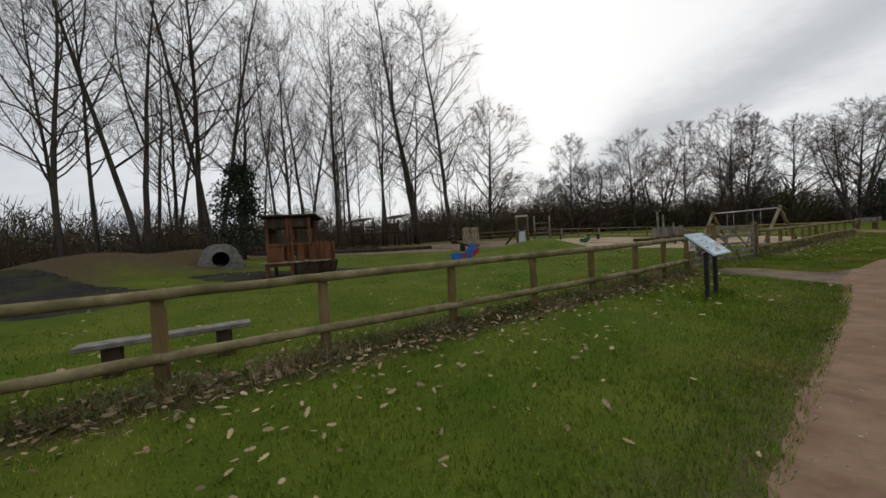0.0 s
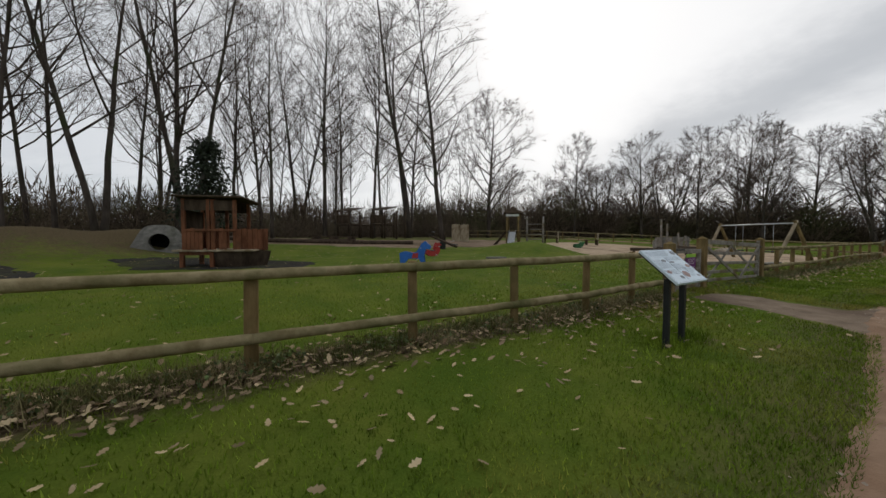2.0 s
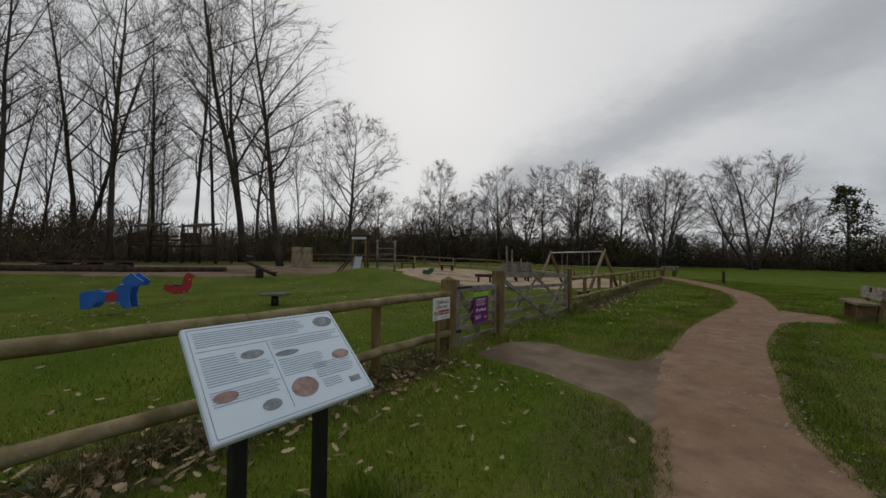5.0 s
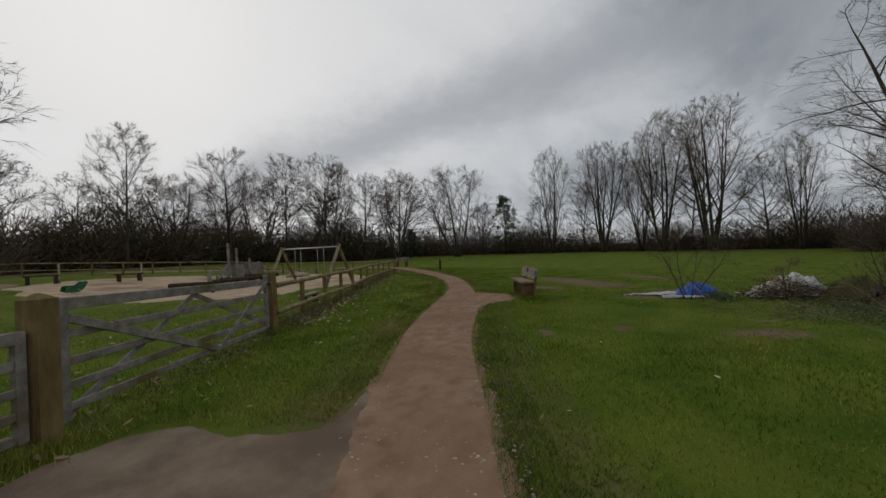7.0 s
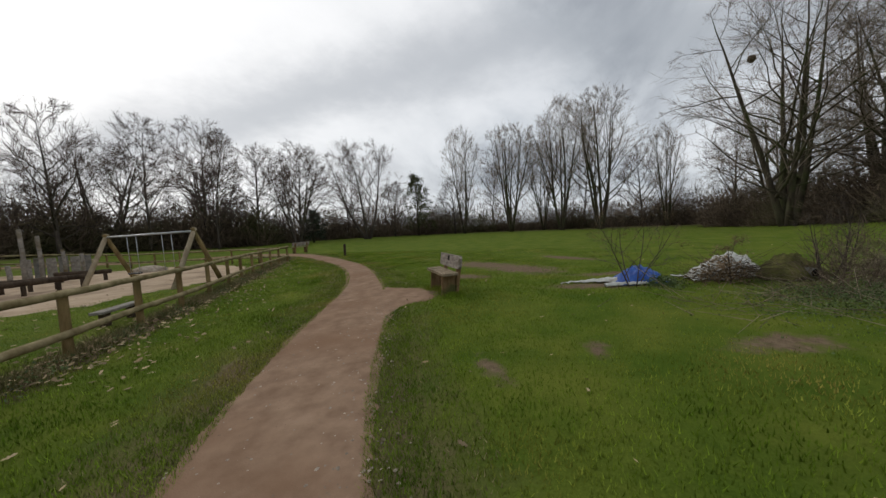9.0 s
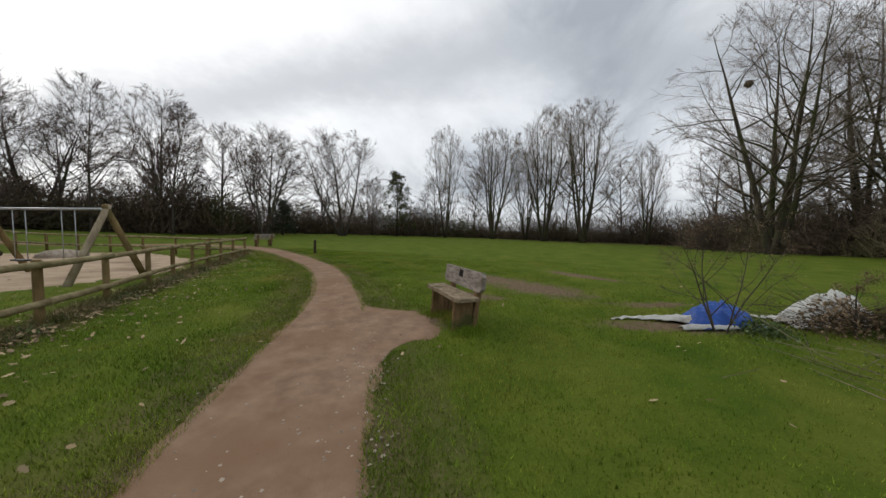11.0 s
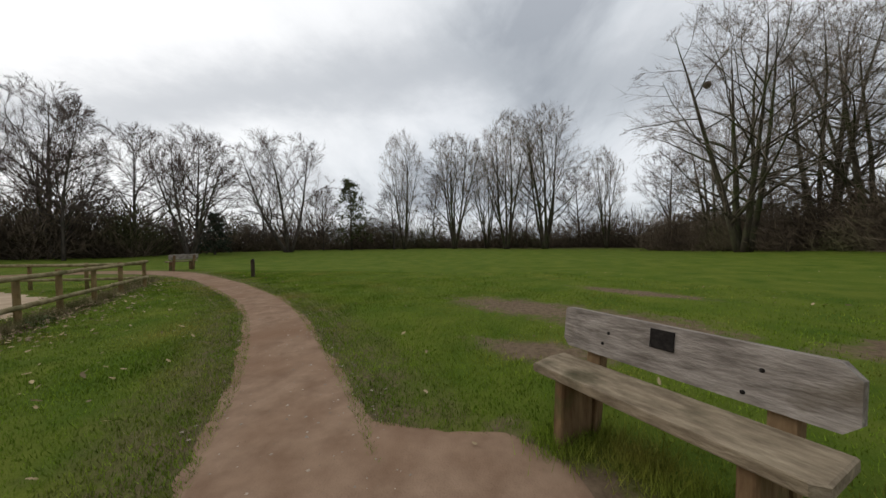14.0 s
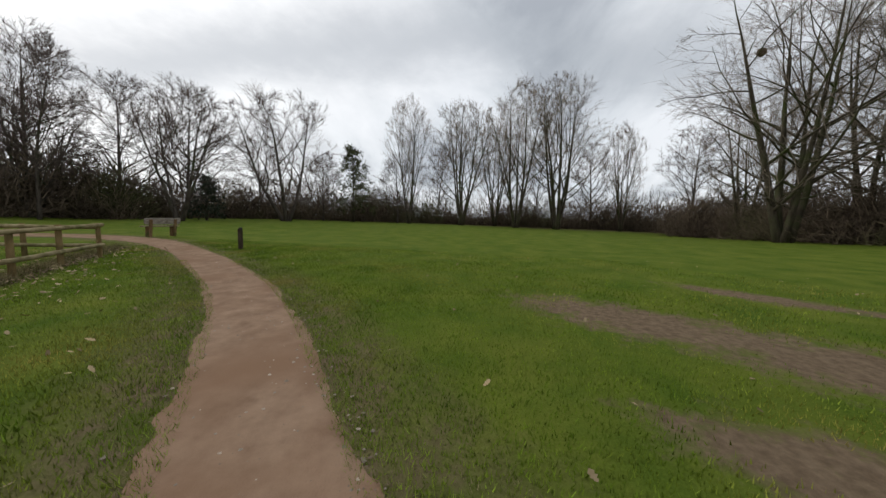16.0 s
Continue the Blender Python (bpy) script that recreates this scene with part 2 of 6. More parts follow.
def ground_material():
    m = bpy.data.materials.new("mown_grass_and_soil")
    m.use_nodes = True
    n, l = m.node_tree.nodes, m.node_tree.links
    b = n["Principled BSDF"]
    b.inputs["Roughness"].default_value, b.inputs["Specular IOR Level"].default_value = 0.98, 0.04
    co, at = n.new("ShaderNodeTexCoord"), n.new("ShaderNodeAttribute")
    at.attribute_name = "cover"
    sep = n.new("ShaderNodeSeparateColor")
    l.new(at.outputs["Color"], sep.inputs[0])

    def tex(scale, detail=8.0, rough=0.6):
        t = n.new("ShaderNodeTexNoise")
        t.inputs["Scale"].default_value, t.inputs["Detail"].default_value, t.inputs["Roughness"].default_value = scale, detail, rough
        l.new(co.outputs["Object"], t.inputs["Vector"])
        return t.outputs["Fac"]

    def ramp(src, p0, c0, p1, c1):
        r = n.new("ShaderNodeValToRGB")
        r.color_ramp.elements[0].position, r.color_ramp.elements[0].color = p0, (*c0, 1)
        r.color_ramp.elements[1].position, r.color_ramp.elements[1].color = p1, (*c1, 1)
        l.new(src, r.inputs[0])
        return r.outputs[0]

    def mix(fac, a, c):
        x = n.new("ShaderNodeMix")
        x.data_type = "RGBA"
        l.new(fac, x.inputs["Factor"])
        l.new(a, x.inputs[6])
        l.new(c, x.inputs[7])
        return x.outputs[2]

    def cut(mask, noise_out, amount, lo, hi):
        """A mask with a ragged edge: mask + amount * (noise - 0.5), steepened."""
        a = n.new("ShaderNodeMath")
        a.operation = "MULTIPLY_ADD"
        l.new(noise_out, a.inputs[0])
        a.inputs[1].default_value = amount
        l.new(mask, a.inputs[2])
        r = n.new("ShaderNodeMapRange")
        r.inputs["From Min"].default_value, r.inputs["From Max"].default_value = lo + amount / 2, hi + amount / 2
        l.new(a.outputs[0], r.inputs["Value"])
        return r.outputs[0]

    fine = ramp(tex(55.0, 4.0, 0.7), 0.3, GRASS_A, 0.7, GRASS_B)
    patch_c = ramp(tex(0.9), 0.35, GRASS_C, 0.65, GRASS_D)
    grass = mix(tex(0.35), fine, patch_c)
    dry = ramp(tex(30.0), 0.3, (0.075, 0.066, 0.024), 0.7, (0.17, 0.145, 0.07))
    soil = mix(tex(0.8), ramp(tex(14.0), 0.3, (0.070, 0.050, 0.032), 0.7, (0.19, 0.135, 0.088)), ramp(tex(9.0), 0.3, (0.105, 0.074, 0.045), 0.7, (0.27, 0.20, 0.13)))
    litter = ramp(tex(22.0), 0.3, (0.052, 0.040, 0.020), 0.7, (0.145, 0.110, 0.062))
    out = mix(cut(sep.outputs[2], tex(3.0), 0.9, 0.35, 0.9), grass, dry)
    out = mix(cut(sep.outputs[1], tex(5.0), 0.9, 0.35, 0.75), out, litter)
    out = mix(cut(sep.outputs[0], tex(2.6, 10.0, 0.72), 2.0, 0.30, 0.75), out, soil)
    l.new(out, b.inputs["Base Color"])
    bp = n.new("ShaderNodeBump")
    bp.inputs["Strength"].default_value, bp.inputs["Distance"].default_value = 0.7, 0.04
    l.new(tex(38.0, 5.0, 0.7), bp.inputs["Height"])
    l.new(bp.outputs[0], b.inputs["Normal"])
    return m


GRASS_A, GRASS_B = (0.046, 0.074, 0.008), (0.125, 0.180, 0.022)
GRASS_C, GRASS_D = (0.046, 0.088, 0.009), (0.165, 0.175, 0.030)
M_GROUND = ground_material()
M_BLADE = material("grass_blades", (0.070, 0.125, 0.010), (0.205, 0.275, 0.032), 1.1, 0.9, 0, spot=(0.29, 0.25, 0.06), spot_scale=0.6, spot_at=(0.50, 0.74), vary=0.5)
M_DRYGRASS = material("rank_dry_grass", (0.14, 0.115, 0.05), (0.32, 0.27, 0.15), 1.5, 0.85, 0, spot=(0.07, 0.085, 0.022), spot_scale=0.9, spot_at=(0.42, 0.62), vary=0.4)
M_IVY = material("ivy_and_weeds", (0.045, 0.075, 0.018), (0.12, 0.165, 0.045), 3.0, 0.6, 0, vary=0.4)

# ---- mesh helpers ----


class Geo:
    """Vertices and faces of one mesh."""

    def __init__(self):
        self.v, self.f, self.smooth = [], [], True

    def tube(self, pts, radii, k=6, cap=True):
        pts = [Vector(p) for p in pts]
        ax = (pts[-1] - pts[0])
        ax = ax.normalized() if ax.length > 1e-6 else Vector((0, 0, 1))
        u = ax.orthogonal().normalized()
        w = ax.cross(u)
        ring = [(math.cos(2 * math.pi * i / k), math.sin(2 * math.pi * i / k)) for i in range(k)]
        b = len(self.v)
        for p, r in zip(pts, radii):
            for c, s in ring:
                self.v.append(p + u * (c * r) + w * (s * r))
        for j in range(len(pts) - 1):
            for i in range(k):
                a, c = b + j * k + i, b + j * k + (i + 1) % k
                self.f.append((a, c, c + k, a + k))
        if cap:
            self.f.append(tuple(b + i for i in reversed(range(k))))
            self.f.append(tuple(b + (len(pts) - 1) * k + i for i in range(k)))
        return self

    def cone(self, p, q, r):
        """A three-sided twig from p to a point at q."""
        ax = (q - p).normalized()
        u = ax.orthogonal().normalized() * r
        w = ax.cross(u)
        b = len(self.v)
        self.v += [p + u, p - u * 0.5 + w * 0.87, p - u * 0.5 - w * 0.87, q]
        self.f += [(b, b + 1, b + 3), (b + 1, b + 2, b + 3), (b + 2, b, b + 3)]
        return self

    def box(self, m, sx, sy, sz, bevel=0.006):
        """A box with chamfered edges: sizes along the axes of m, centred on it."""
        self.smooth = False
        hx, hy, hz, e = sx / 2, sy / 2, sz / 2, min(bevel, sx / 3, sy / 3, sz / 3)
        bm = bmesh.new()
        bmesh.ops.create_cube(bm, size=1, matrix=Matrix.Diagonal((sx, sy, sz, 1)))
        if e > 0.0005:
            bmesh.ops.bevel(bm, geom=bm.edges[:], offset=e, segments=1, affect="EDGES", profile=0.5)
        b = len(self.v)
        bm.verts.index_update()
        for v in bm.verts:
            self.v.append(m @ v.co)
        for f in bm.faces:
            self.f.append(tuple(b + v.index for v in f.verts))
        bm.free()
        return self

    def prism(self, m, outline, depth):
        """An outline in the x, z plane of m, pushed along y by depth, centred."""
        self.smooth = False
        b, k = len(self.v), len(outline)
        for s in (-0.5, 0.5):
            for x, z in outline:
                self.v.append(m @ Vector((x, s * depth, z)))
        self.f.append(tuple(b + i for i in range(k)))
        self.f.append(tuple(b + k + i for i in reversed(range(k))))
        for i in range(k):
            j = (i + 1) % k
            self.f.append((b + j, b + i, b + k + i, b + k + j))
        return self

    def mesh(self, name):
        me = bpy.data.meshes.new(name)
        me.from_pydata([tuple(v) for v in self.v], [], self.f)
        if self.smooth:
            me.polygons.foreach_set("use_smooth", [True] * len(me.polygons))
        me.update()
        return me


def part(name, geo, mat, parent=None, label="", m=None):
    me = geo.mesh(name) if isinstance(geo, Geo) else geo
    if mat:
        me.materials.clear()
        me.materials.append(mat)
    ob = new(name, me)
    if parent:
        ob.parent = parent
    if m is not None:
        ob.matrix_basis = m
    if label:
        tagged(ob, label)
    return ob


def thing(name, m, label, category, group="", kind=""):
    ob = new(name)
    ob.empty_display_size = 0.2
    ob.matrix_basis = m
    return tagged(ob, label, category, group, kind)


def mesh_from_arrays(name, verts, tris):
    """A triangle mesh from arrays."""
    me = bpy.data.meshes.new(name)
    me.vertices.add(len(verts))
    me.vertices.foreach_set("co", np.asarray(verts, dtype=np.float32).ravel())
    me.loops.add(len(tris) * 3)
    me.loops.foreach_set("vertex_index", np.asarray(tris, dtype=np.int32).ravel())
    me.polygons.add(len(tris))
    me.polygons.foreach_set("loop_start", np.arange(0, len(tris) * 3, 3, dtype=np.int32))
    me.update(calc_edges=True)
    return me


def ease(lo, hi, x):
    t = np.clip((np.asarray(x, dtype=float) - lo) / (hi - lo), 0, 1)
    return t * t * (3 - 2 * t)


# ---- the lie of the land ----
# a: along the fence, s: from the fence into the play area
AX, NX = np.array((0.732, 0.681)), np.array((-0.681, 0.732))
GATE_FAR = np.array((10.41, 12.56))


def along(x, y):
    return (x - GATE_FAR[0]) * AX[0] + (y - GATE_FAR[1]) * AX[1]


def inward(x, y):
    return (x - GATE_FAR[0]) * NX[0] + (y - GATE_FAR[1]) * NX[1]


def land(x, y):
    """Height of the ground."""
    x, y = np.asarray(x, dtype=float), np.asarray(y, dtype=float)
    a, s = along(x, y), inward(x, y)
    rise = np.interp(s, (-2.2, -0.2, 1.2, 6, 12, 16, 25, 60), (0, 0.09, 0.10, 0.36, 0.42, 0.62, 1.1, 1.3))
    keep = 1 - 0.75 * ease(-6.5, 5, a) * (1 - ease(8, 16, s))
    z = rise * keep
    z = z + 0.020 * np.minimum(s + 8, 0).clip(-40, 0) * ease(6, 30, a)
    z = z + 0.013 * np.clip(a - 15, 0, 55) * (1 - ease(3, 20, s))
    for cx, cy, r, h in MOUNDS:
        d = np.hypot(x - cx, y - cy) / r
        z = z + h * (1 - ease(0.0, 1.0, d))
    return z


MOUNDS = [(4.6, 22.8, 4.2, 0.75), (-15.0, 10.6, 6.0, 1.05), (-12.6, 13.6, 2.6, 0.6)]


def gz(x, y):
    return float(land(x, y))

# ---- ground, path, sand ----
LEFT_EDGE = [(-3.2, -5.4), (0.2, -1.7), (2.54, 0.78), (4.6, 2.98), (6.1, 4.58), (7.46, 6.1), (8.6, 7.45), (9.4, 8.3), (10.6, 9.35), (11.87, 10.4), (13.2, 11.32), (14.9, 12.4),
             (16.6, 13.5), (18.5, 15.0), (21.06, 17.6), (23.3, 20.7), (25.9, 24.9), (27.4, 29.2), (27.3, 33.0), (24.8, 36.5), (19.0, 40.0), (10.0, 43.5)]
RIGHT_EDGE = [(-1.2, -6.8), (2.1, -2.8), (4.4, -0.25), (6.1, 1.8), (7.6, 3.7), (8.75, 5.55), (9.4, 6.35), (10.3, 7.1), (11.4, 8.05), (12.5, 8.9), (13.8, 9.75), (15.4, 10.8),
              (17.4, 12.4), (19.3, 14.1), (21.8, 16.6), (23.9, 19.3), (26.6, 23.8), (28.8, 28.5), (28.9, 33.4), (26.4, 37.6), (20.0, 41.6), (10.5, 45.2)]
SPUR_LOW = [(6.72, 8.6), (7.12, 8.1), (7.5, 7.45), (7.8, 6.95), (7.8, 6.4), (8.2, 6.4)]
SPUR_HIGH = [(7.55, 9.35), (8.2, 9.45), (8.65, 8.75), (9.2, 8.3), (9.9, 8.7), (10.2, 8.6)]
APRON = [(14.7, 10.5), (15.4, 10.66), (15.78, 10.66), (16.07, 10.46), (16.42, 10.46), (16.85, 10.8), (17.3, 11.2), (17.33, 11.8), (17.28, 12.4), (16.6, 12.0), (15.6, 11.2)]


def smooth_line(pts, n):
    """n points on a Catmull-Rom line through pts, even in the parameter."""
    p = np.array([pts[0]] + list(pts) + [pts[-1]], dtype=float)
    u = np.linspace(0, len(pts) - 1, n)
    i = np.minimum(u.astype(int), len(pts) - 2)
    f = (u - i)[:, None]
    a, b, c, d = p[i], p[i + 1], p[i + 2], p[i + 3]
    return 0.5 * (2 * b + (c - a) * f + (2 * a - 5 * b + 4 * c - d) * f ** 2 + (3 * b - a - 3 * c + d) * f ** 3)


def wob(x, y, scale, seed):
    return noise.noise(Vector((x * scale, y * scale, seed)))


def strip(name, left, right, n, across, lift, mat, wobble):
    """A ribbon of trodden ground between two edges, with ragged sides, a little hollow in the middle."""
    lo, hi = smooth_line(left, n), smooth_line(right, n)
    g = Geo()
    for i in range(n):
        a, b = Vector((*lo[i], 0)), Vector((*hi[i], 0))
        d = (b - a).normalized()
        a = a + d * wobble * (wob(a.x, a.y, 0.9, 3) + 0.6 * wob(a.x, a.y, 3.1, 5) + 0.35 * wob(a.x, a.y, 9.0, 6))
        b = b - d * wobble * (wob(b.x, b.y, 0.9, 8) + 0.6 * wob(b.x, b.y, 3.1, 9) + 0.35 * wob(b.x, b.y, 9.0, 11))
        for j in range(across + 1):
            q = a.lerp(b, j / across)
            edge = min(j, across - j)
            z = gz(q.x, q.y) + (lift if edge else -0.02) + 0.006 * wob(q.x, q.y, 1.6, 2)
            g.v.append(Vector((q.x, q.y, z)))
    for i in range(n - 1):
        for j in range(across):
            k = i * (across + 1) + j
            g.f.append((k, k + 1, k + across + 2, k + across + 1))
    return tagged(part(name, g, mat), kind="structure")


def patch(name, outline, lift, mat, rough=0.25, rings=14, seg=180, rim=-0.02):
    """A ground patch with an uneven outline, star-shaped about its middle."""
    c = np.mean(np.array(outline), axis=0)
    line = smooth_line(list(outline) + [outline[0]], seg + 1)[:-1]
    g = Geo()
    g.v.append(Vector((c[0], c[1], gz(*c) + lift)))
    for r in range(1, rings + 1):
        for i in range(seg):
            d = Vector((line[i][0] - c[0], line[i][1] - c[1]))
            k = r / rings
            w = rough * (wob(line[i][0], line[i][1], 0.8, 4) + 0.5 * wob(line[i][0], line[i][1], 2.7, 7) + 0.3 * wob(line[i][0], line[i][1], 7.0, 1))
            q = Vector((c[0], c[1])) + d * k + d.normalized() * w * k
            g.v.append(Vector((q.x, q.y, gz(q.x, q.y) + (lift if r < rings else rim))))
    for i in range(seg):
        g.f.append((0, 1 + i, 1 + (i + 1) % seg))
    for r in range(1, rings):
        for i in range(seg):
            a, b = 1 + (r - 1) * seg + i, 1 + (r - 1) * seg + (i + 1) % seg
            g.f.append((a, a + seg, b + seg, b))
    return tagged(part(name, g, mat), kind="structure")


path_mid = (smooth_line(LEFT_EDGE, 220) + smooth_line(RIGHT_EDGE, 220)) / 2


def path_gap(x, y):
    """Distance from the middle of the path."""
    x, y = np.asarray(x, dtype=float).ravel(), np.asarray(y, dtype=float).ravel()
    best = np.full(x.shape, 1e9)
    for px, py in path_mid:
        best = np.minimum(best, (x - px) ** 2 + (y - py) ** 2)
    return np.sqrt(best)


def blot(x, y, cx, cy, rx, ry, turn):
    c, s = math.cos(radians(turn)), math.sin(radians(turn))
    u, w = (x - cx) * c + (y - cy) * s, -(x - cx) * s + (y - cy) * c
    return 1 - ease(0.0, 1.35, np.hypot(u / rx, w / ry))


MUD = [(22.2, 11.3, 2.7, 1.15, 58), (24.5, 8.6, 2.2, 0.6, 52), (19.4, 11.05, 1.3, 0.6, 75), (21.1, 9.6, 2.1, 1.25, 58), (20.2, 7.0, 1.3, 0.4, -60), (14.1, 7.0, 0.35, 0.25, 0),
       (13.2, 8.0, 0.5, 0.2, 40), (5.5, 5.75, 0.35, 0.3, 0), (16.9, 11.0, 1.0, 0.55, 40), (17.2, 13.6, 0.7, 0.25, 40), (12.2, 10.9, 0.8, 0.3, 40), (4.8, 2.4, 0.8, 0.3, 45),
       (18.4, 6.9, 2.0, 0.5, -70), (14.9, 5.1, 0.9, 0.35, -60)]


def cover(x, y):
    """Bare soil, leaf litter and dry grass, 0 to 1 each."""
    a, s = along(x, y), inward(x, y)
    bare = np.zeros_like(x)
    for cx, cy, rx, ry, turn in MUD:
        bare = np.maximum(bare, 1.0 * blot(x, y, cx, cy, rx, ry, turn))
    gap = path_gap(x, y).reshape(x.shape)
    bare = np.maximum(bare, 0.50 * (1 - ease(0.80, 1.45, gap)))
    in_gate = (a > -5.7) & (a < 0)
    litter = np.where(in_gate, 0.45, 0.85) * np.exp(-((s + 0.05) / 0.55) ** 2) * (a < 16)
    litter = np.maximum(litter, 0.62 * ease(18, 26, s))
    litter = np.maximum(litter, 0.6 * blot(x, y, 18.6, 3.2, 3.2, 2.2, -60))
    litter = np.maximum(litter, 0.9 * (1 - ease(-21.0, -16.0, a)) * ease(5.0, 9.0, s))
    litter = np.maximum(litter, 0.9 * blot(x, y, -14.0, 11.5, 7.5, 5.0, 30))
    far = np.hypot(x - 20, y - 12)
    litter = np.maximum(litter, 0.7 * ease(45, 58, far) * (s < 30))
    dry = 0.62 * (1 - ease(1.0, 2.3, gap)) + 0.35 * ease(0, 5, s) * (a < 25)
    return np.stack([bare, litter, np.clip(dry, 0, 1), np.ones_like(x)], axis=-1)


def axis_steps(lo, hi, step, reach):
    near = np.arange(lo, hi + step / 2, step)
    far = np.cumsum(np.geomspace(step * 1.6, 60, 22))
    far = far * (reach / far[-1])
    return np.concatenate([(lo - far)[::-1], near, hi + far])


xs, ys = axis_steps(-16, 36, 0.25, 800), axis_steps(-6, 36, 0.25, 800)
gx, gy = np.meshgrid(xs, ys)
lumps = np.array([0.012 * wob(x, y, 1.1, 21) + 0.02 * wob(x, y, 0.35, 22) for x, y in zip(gx.ravel(), gy.ravel())]).reshape(gx.shape)
gzz = land(gx, gy) + lumps * (path_gap(gx, gy).reshape(gx.shape) > 1.3)
rows_n, cols_n = gx.shape
me = bpy.data.meshes.new("ground")
idx = np.arange(rows_n * cols_n).reshape(rows_n, cols_n)
quads = np.stack([idx[:-1, :-1], idx[:-1, 1:], idx[1:, 1:], idx[1:, :-1]], axis=-1).reshape(-1, 4)
me.from_pydata(np.stack([gx, gy, gzz], axis=-1).reshape(-1, 3).tolist(), [], quads.tolist())
me.polygons.foreach_set("use_smooth", [True] * len(me.polygons))
layer = me.color_attributes.new("cover", "FLOAT_COLOR", "POINT")
layer.data.foreach_set("color", cover(gx, gy).astype(np.float32).ravel())
tagged(part("ground", me, M_GROUND), "mown winter grass with bare soil and fallen leaves", "ground", kind="structure")

tagged(strip("path", LEFT_EDGE, RIGHT_EDGE, 900, 12, 0.016, M_PATH, 0.085), "red-brown trodden gravel footpath curving through the grass", "path")
tagged(strip("gate_path", SPUR_LOW, SPUR_HIGH, 160, 12, 0.012, M_SPUR, 0.12), "grey-brown trodden earth between the path and the gate", "path")
tagged(patch("bench_apron", APRON, 0.018, M_PATH, 0.13, 10, 160, 0.006), "worn gravel standing in front of the bench", "path")
tagged(patch("sand", [(5.5, 31), (7.4, 24.6), (10.5, 21.6), (13.0, 19.3), (15.2, 20.0), (16.6, 20.4), (18.9, 21.2), (21.9, 25.5), (21.7, 31), (15, 36), (8, 36)], 0.02, M_SAND, 0.5), "pale play sand under the swings", "sand")
tagged(patch("bare_earth", [(-26, 22), (-14, 19), (-6, 20.5), (0, 23), (5, 29), (6.5, 35), (0, 34), (-8, 27), (-18, 25)], 0.015, M_TAN, 0.7), "bare trodden tan earth along the woodland edge", "earth")
tagged(patch("dark_mulch", [(-10.2, 10.0), (-7.0, 8.6), (-4.2, 9.2), (-2.9, 10.5), (-3.6, 11.8), (-6.5, 12.2), (-9.5, 12.0)], 0.02, M_MULCH, 0.3), "dark rubber mulch round the wooden play boat", "mulch")
tagged(patch("dark_mulch", [(-16.5, 5.4), (-9.0, 3.5), (-6.4, 4.2), (-6.3, 5.6), (-8.5, 7.4), (-12.0, 8.0), (-16.0, 8.2)], 0.02, M_MULCH, 0.3), "dark damp mulch patch beside the low mound", "mulch")

# ---- fences and gates ----


def ring_rail(g, a, b, r, seed, k=9):
    """A round pole from a to b with slight bow and knots."""
    a, b = Vector(a), Vector(b)
    n = 9
    rng = random.Random(seed)
    bow = rng.uniform(-0.012, 0.012)
    pts, rad = [], []
    for i in range(n):
        t = i / (n - 1)
        q = a.lerp(b, t)
        q.z += bow * math.sin(math.pi * t) + rng.uniform(-0.003, 0.003)
        pts.append(q)
        rad.append(r * rng.uniform(0.93, 1.06))
    g.tube(pts, rad, k)


def build_fence(label, posts, seed, heights=(0.86, 0.36), top=0.93, extend=0.0, rail_r=0.051, side=-1):
    """Round posts with two round rails on the path's side."""
    origin = Vector((posts[0][0], posts[0][1], gz(*posts[0])))
    f = thing("fence", Matrix.Translation(origin), label, "fence", "round-rail fences round the play area")
    rng = random.Random(seed)
    n = len(posts)
    base = [Vector((x, y, gz(x, y))) for x, y in posts]
    for p in base:
        q = p - origin
        h = top + rng.uniform(-0.015, 0.03)
        lean = Vector((rng.uniform(-0.012, 0.012), rng.uniform(-0.012, 0.012), 0))
        r = rng.uniform(0.054, 0.062)
        g = Geo().tube([q - Vector((0, 0, 0.3)), q + Vector((0, 0, 0.3)) + lean * 0.3, q + Vector((0, 0, h - 0.02)) + lean, q + Vector((0, 0, h)) + lean], [r, r * 0.99, r * 0.97, r * 0.80], 12)
        part("post", g, M_POST, f)
    step = 2
    for level, h in enumerate(heights):
        i = 0
        while i < n - 1:
            j = min(i + (step if not (level and i == 0) else 1), n - 1)
            d = (base[j] - base[i])
            d.z = 0
            d.normalize()
            out = Vector((d.y, -d.x, 0)) * 0.085 * -side
            g = Geo()
            pts = [base[k] - origin + out + Vector((0, 0, h)) for k in range(i, j + 1)]
            pts[0], pts[-1] = pts[0] - d * 0.01, pts[-1] + d * 0.01
            rr = rail_r * rng.uniform(0.94, 1.06)
            fine, rad = [], []
            for a, b in zip(pts, pts[1:]):
                for t in (0, 0.2, 0.4, 0.6, 0.8):
                    fine.append(a.lerp(b, t) + Vector((0, 0, rng.uniform(-0.006, 0.006))))
                    rad.append(rr * rng.uniform(0.95, 1.05))
            fine.append(pts[-1])
            rad.append(rr)
            g.tube(fine, rad, 10)
            part("rail", g, M_RAIL, f)
            i = j
    return f


def spread(a, b, n):
    return [(a[0] + (b[0] - a[0]) * i / n, a[1] + (b[1] - a[1]) * i / n) for i in range(n + 1)]


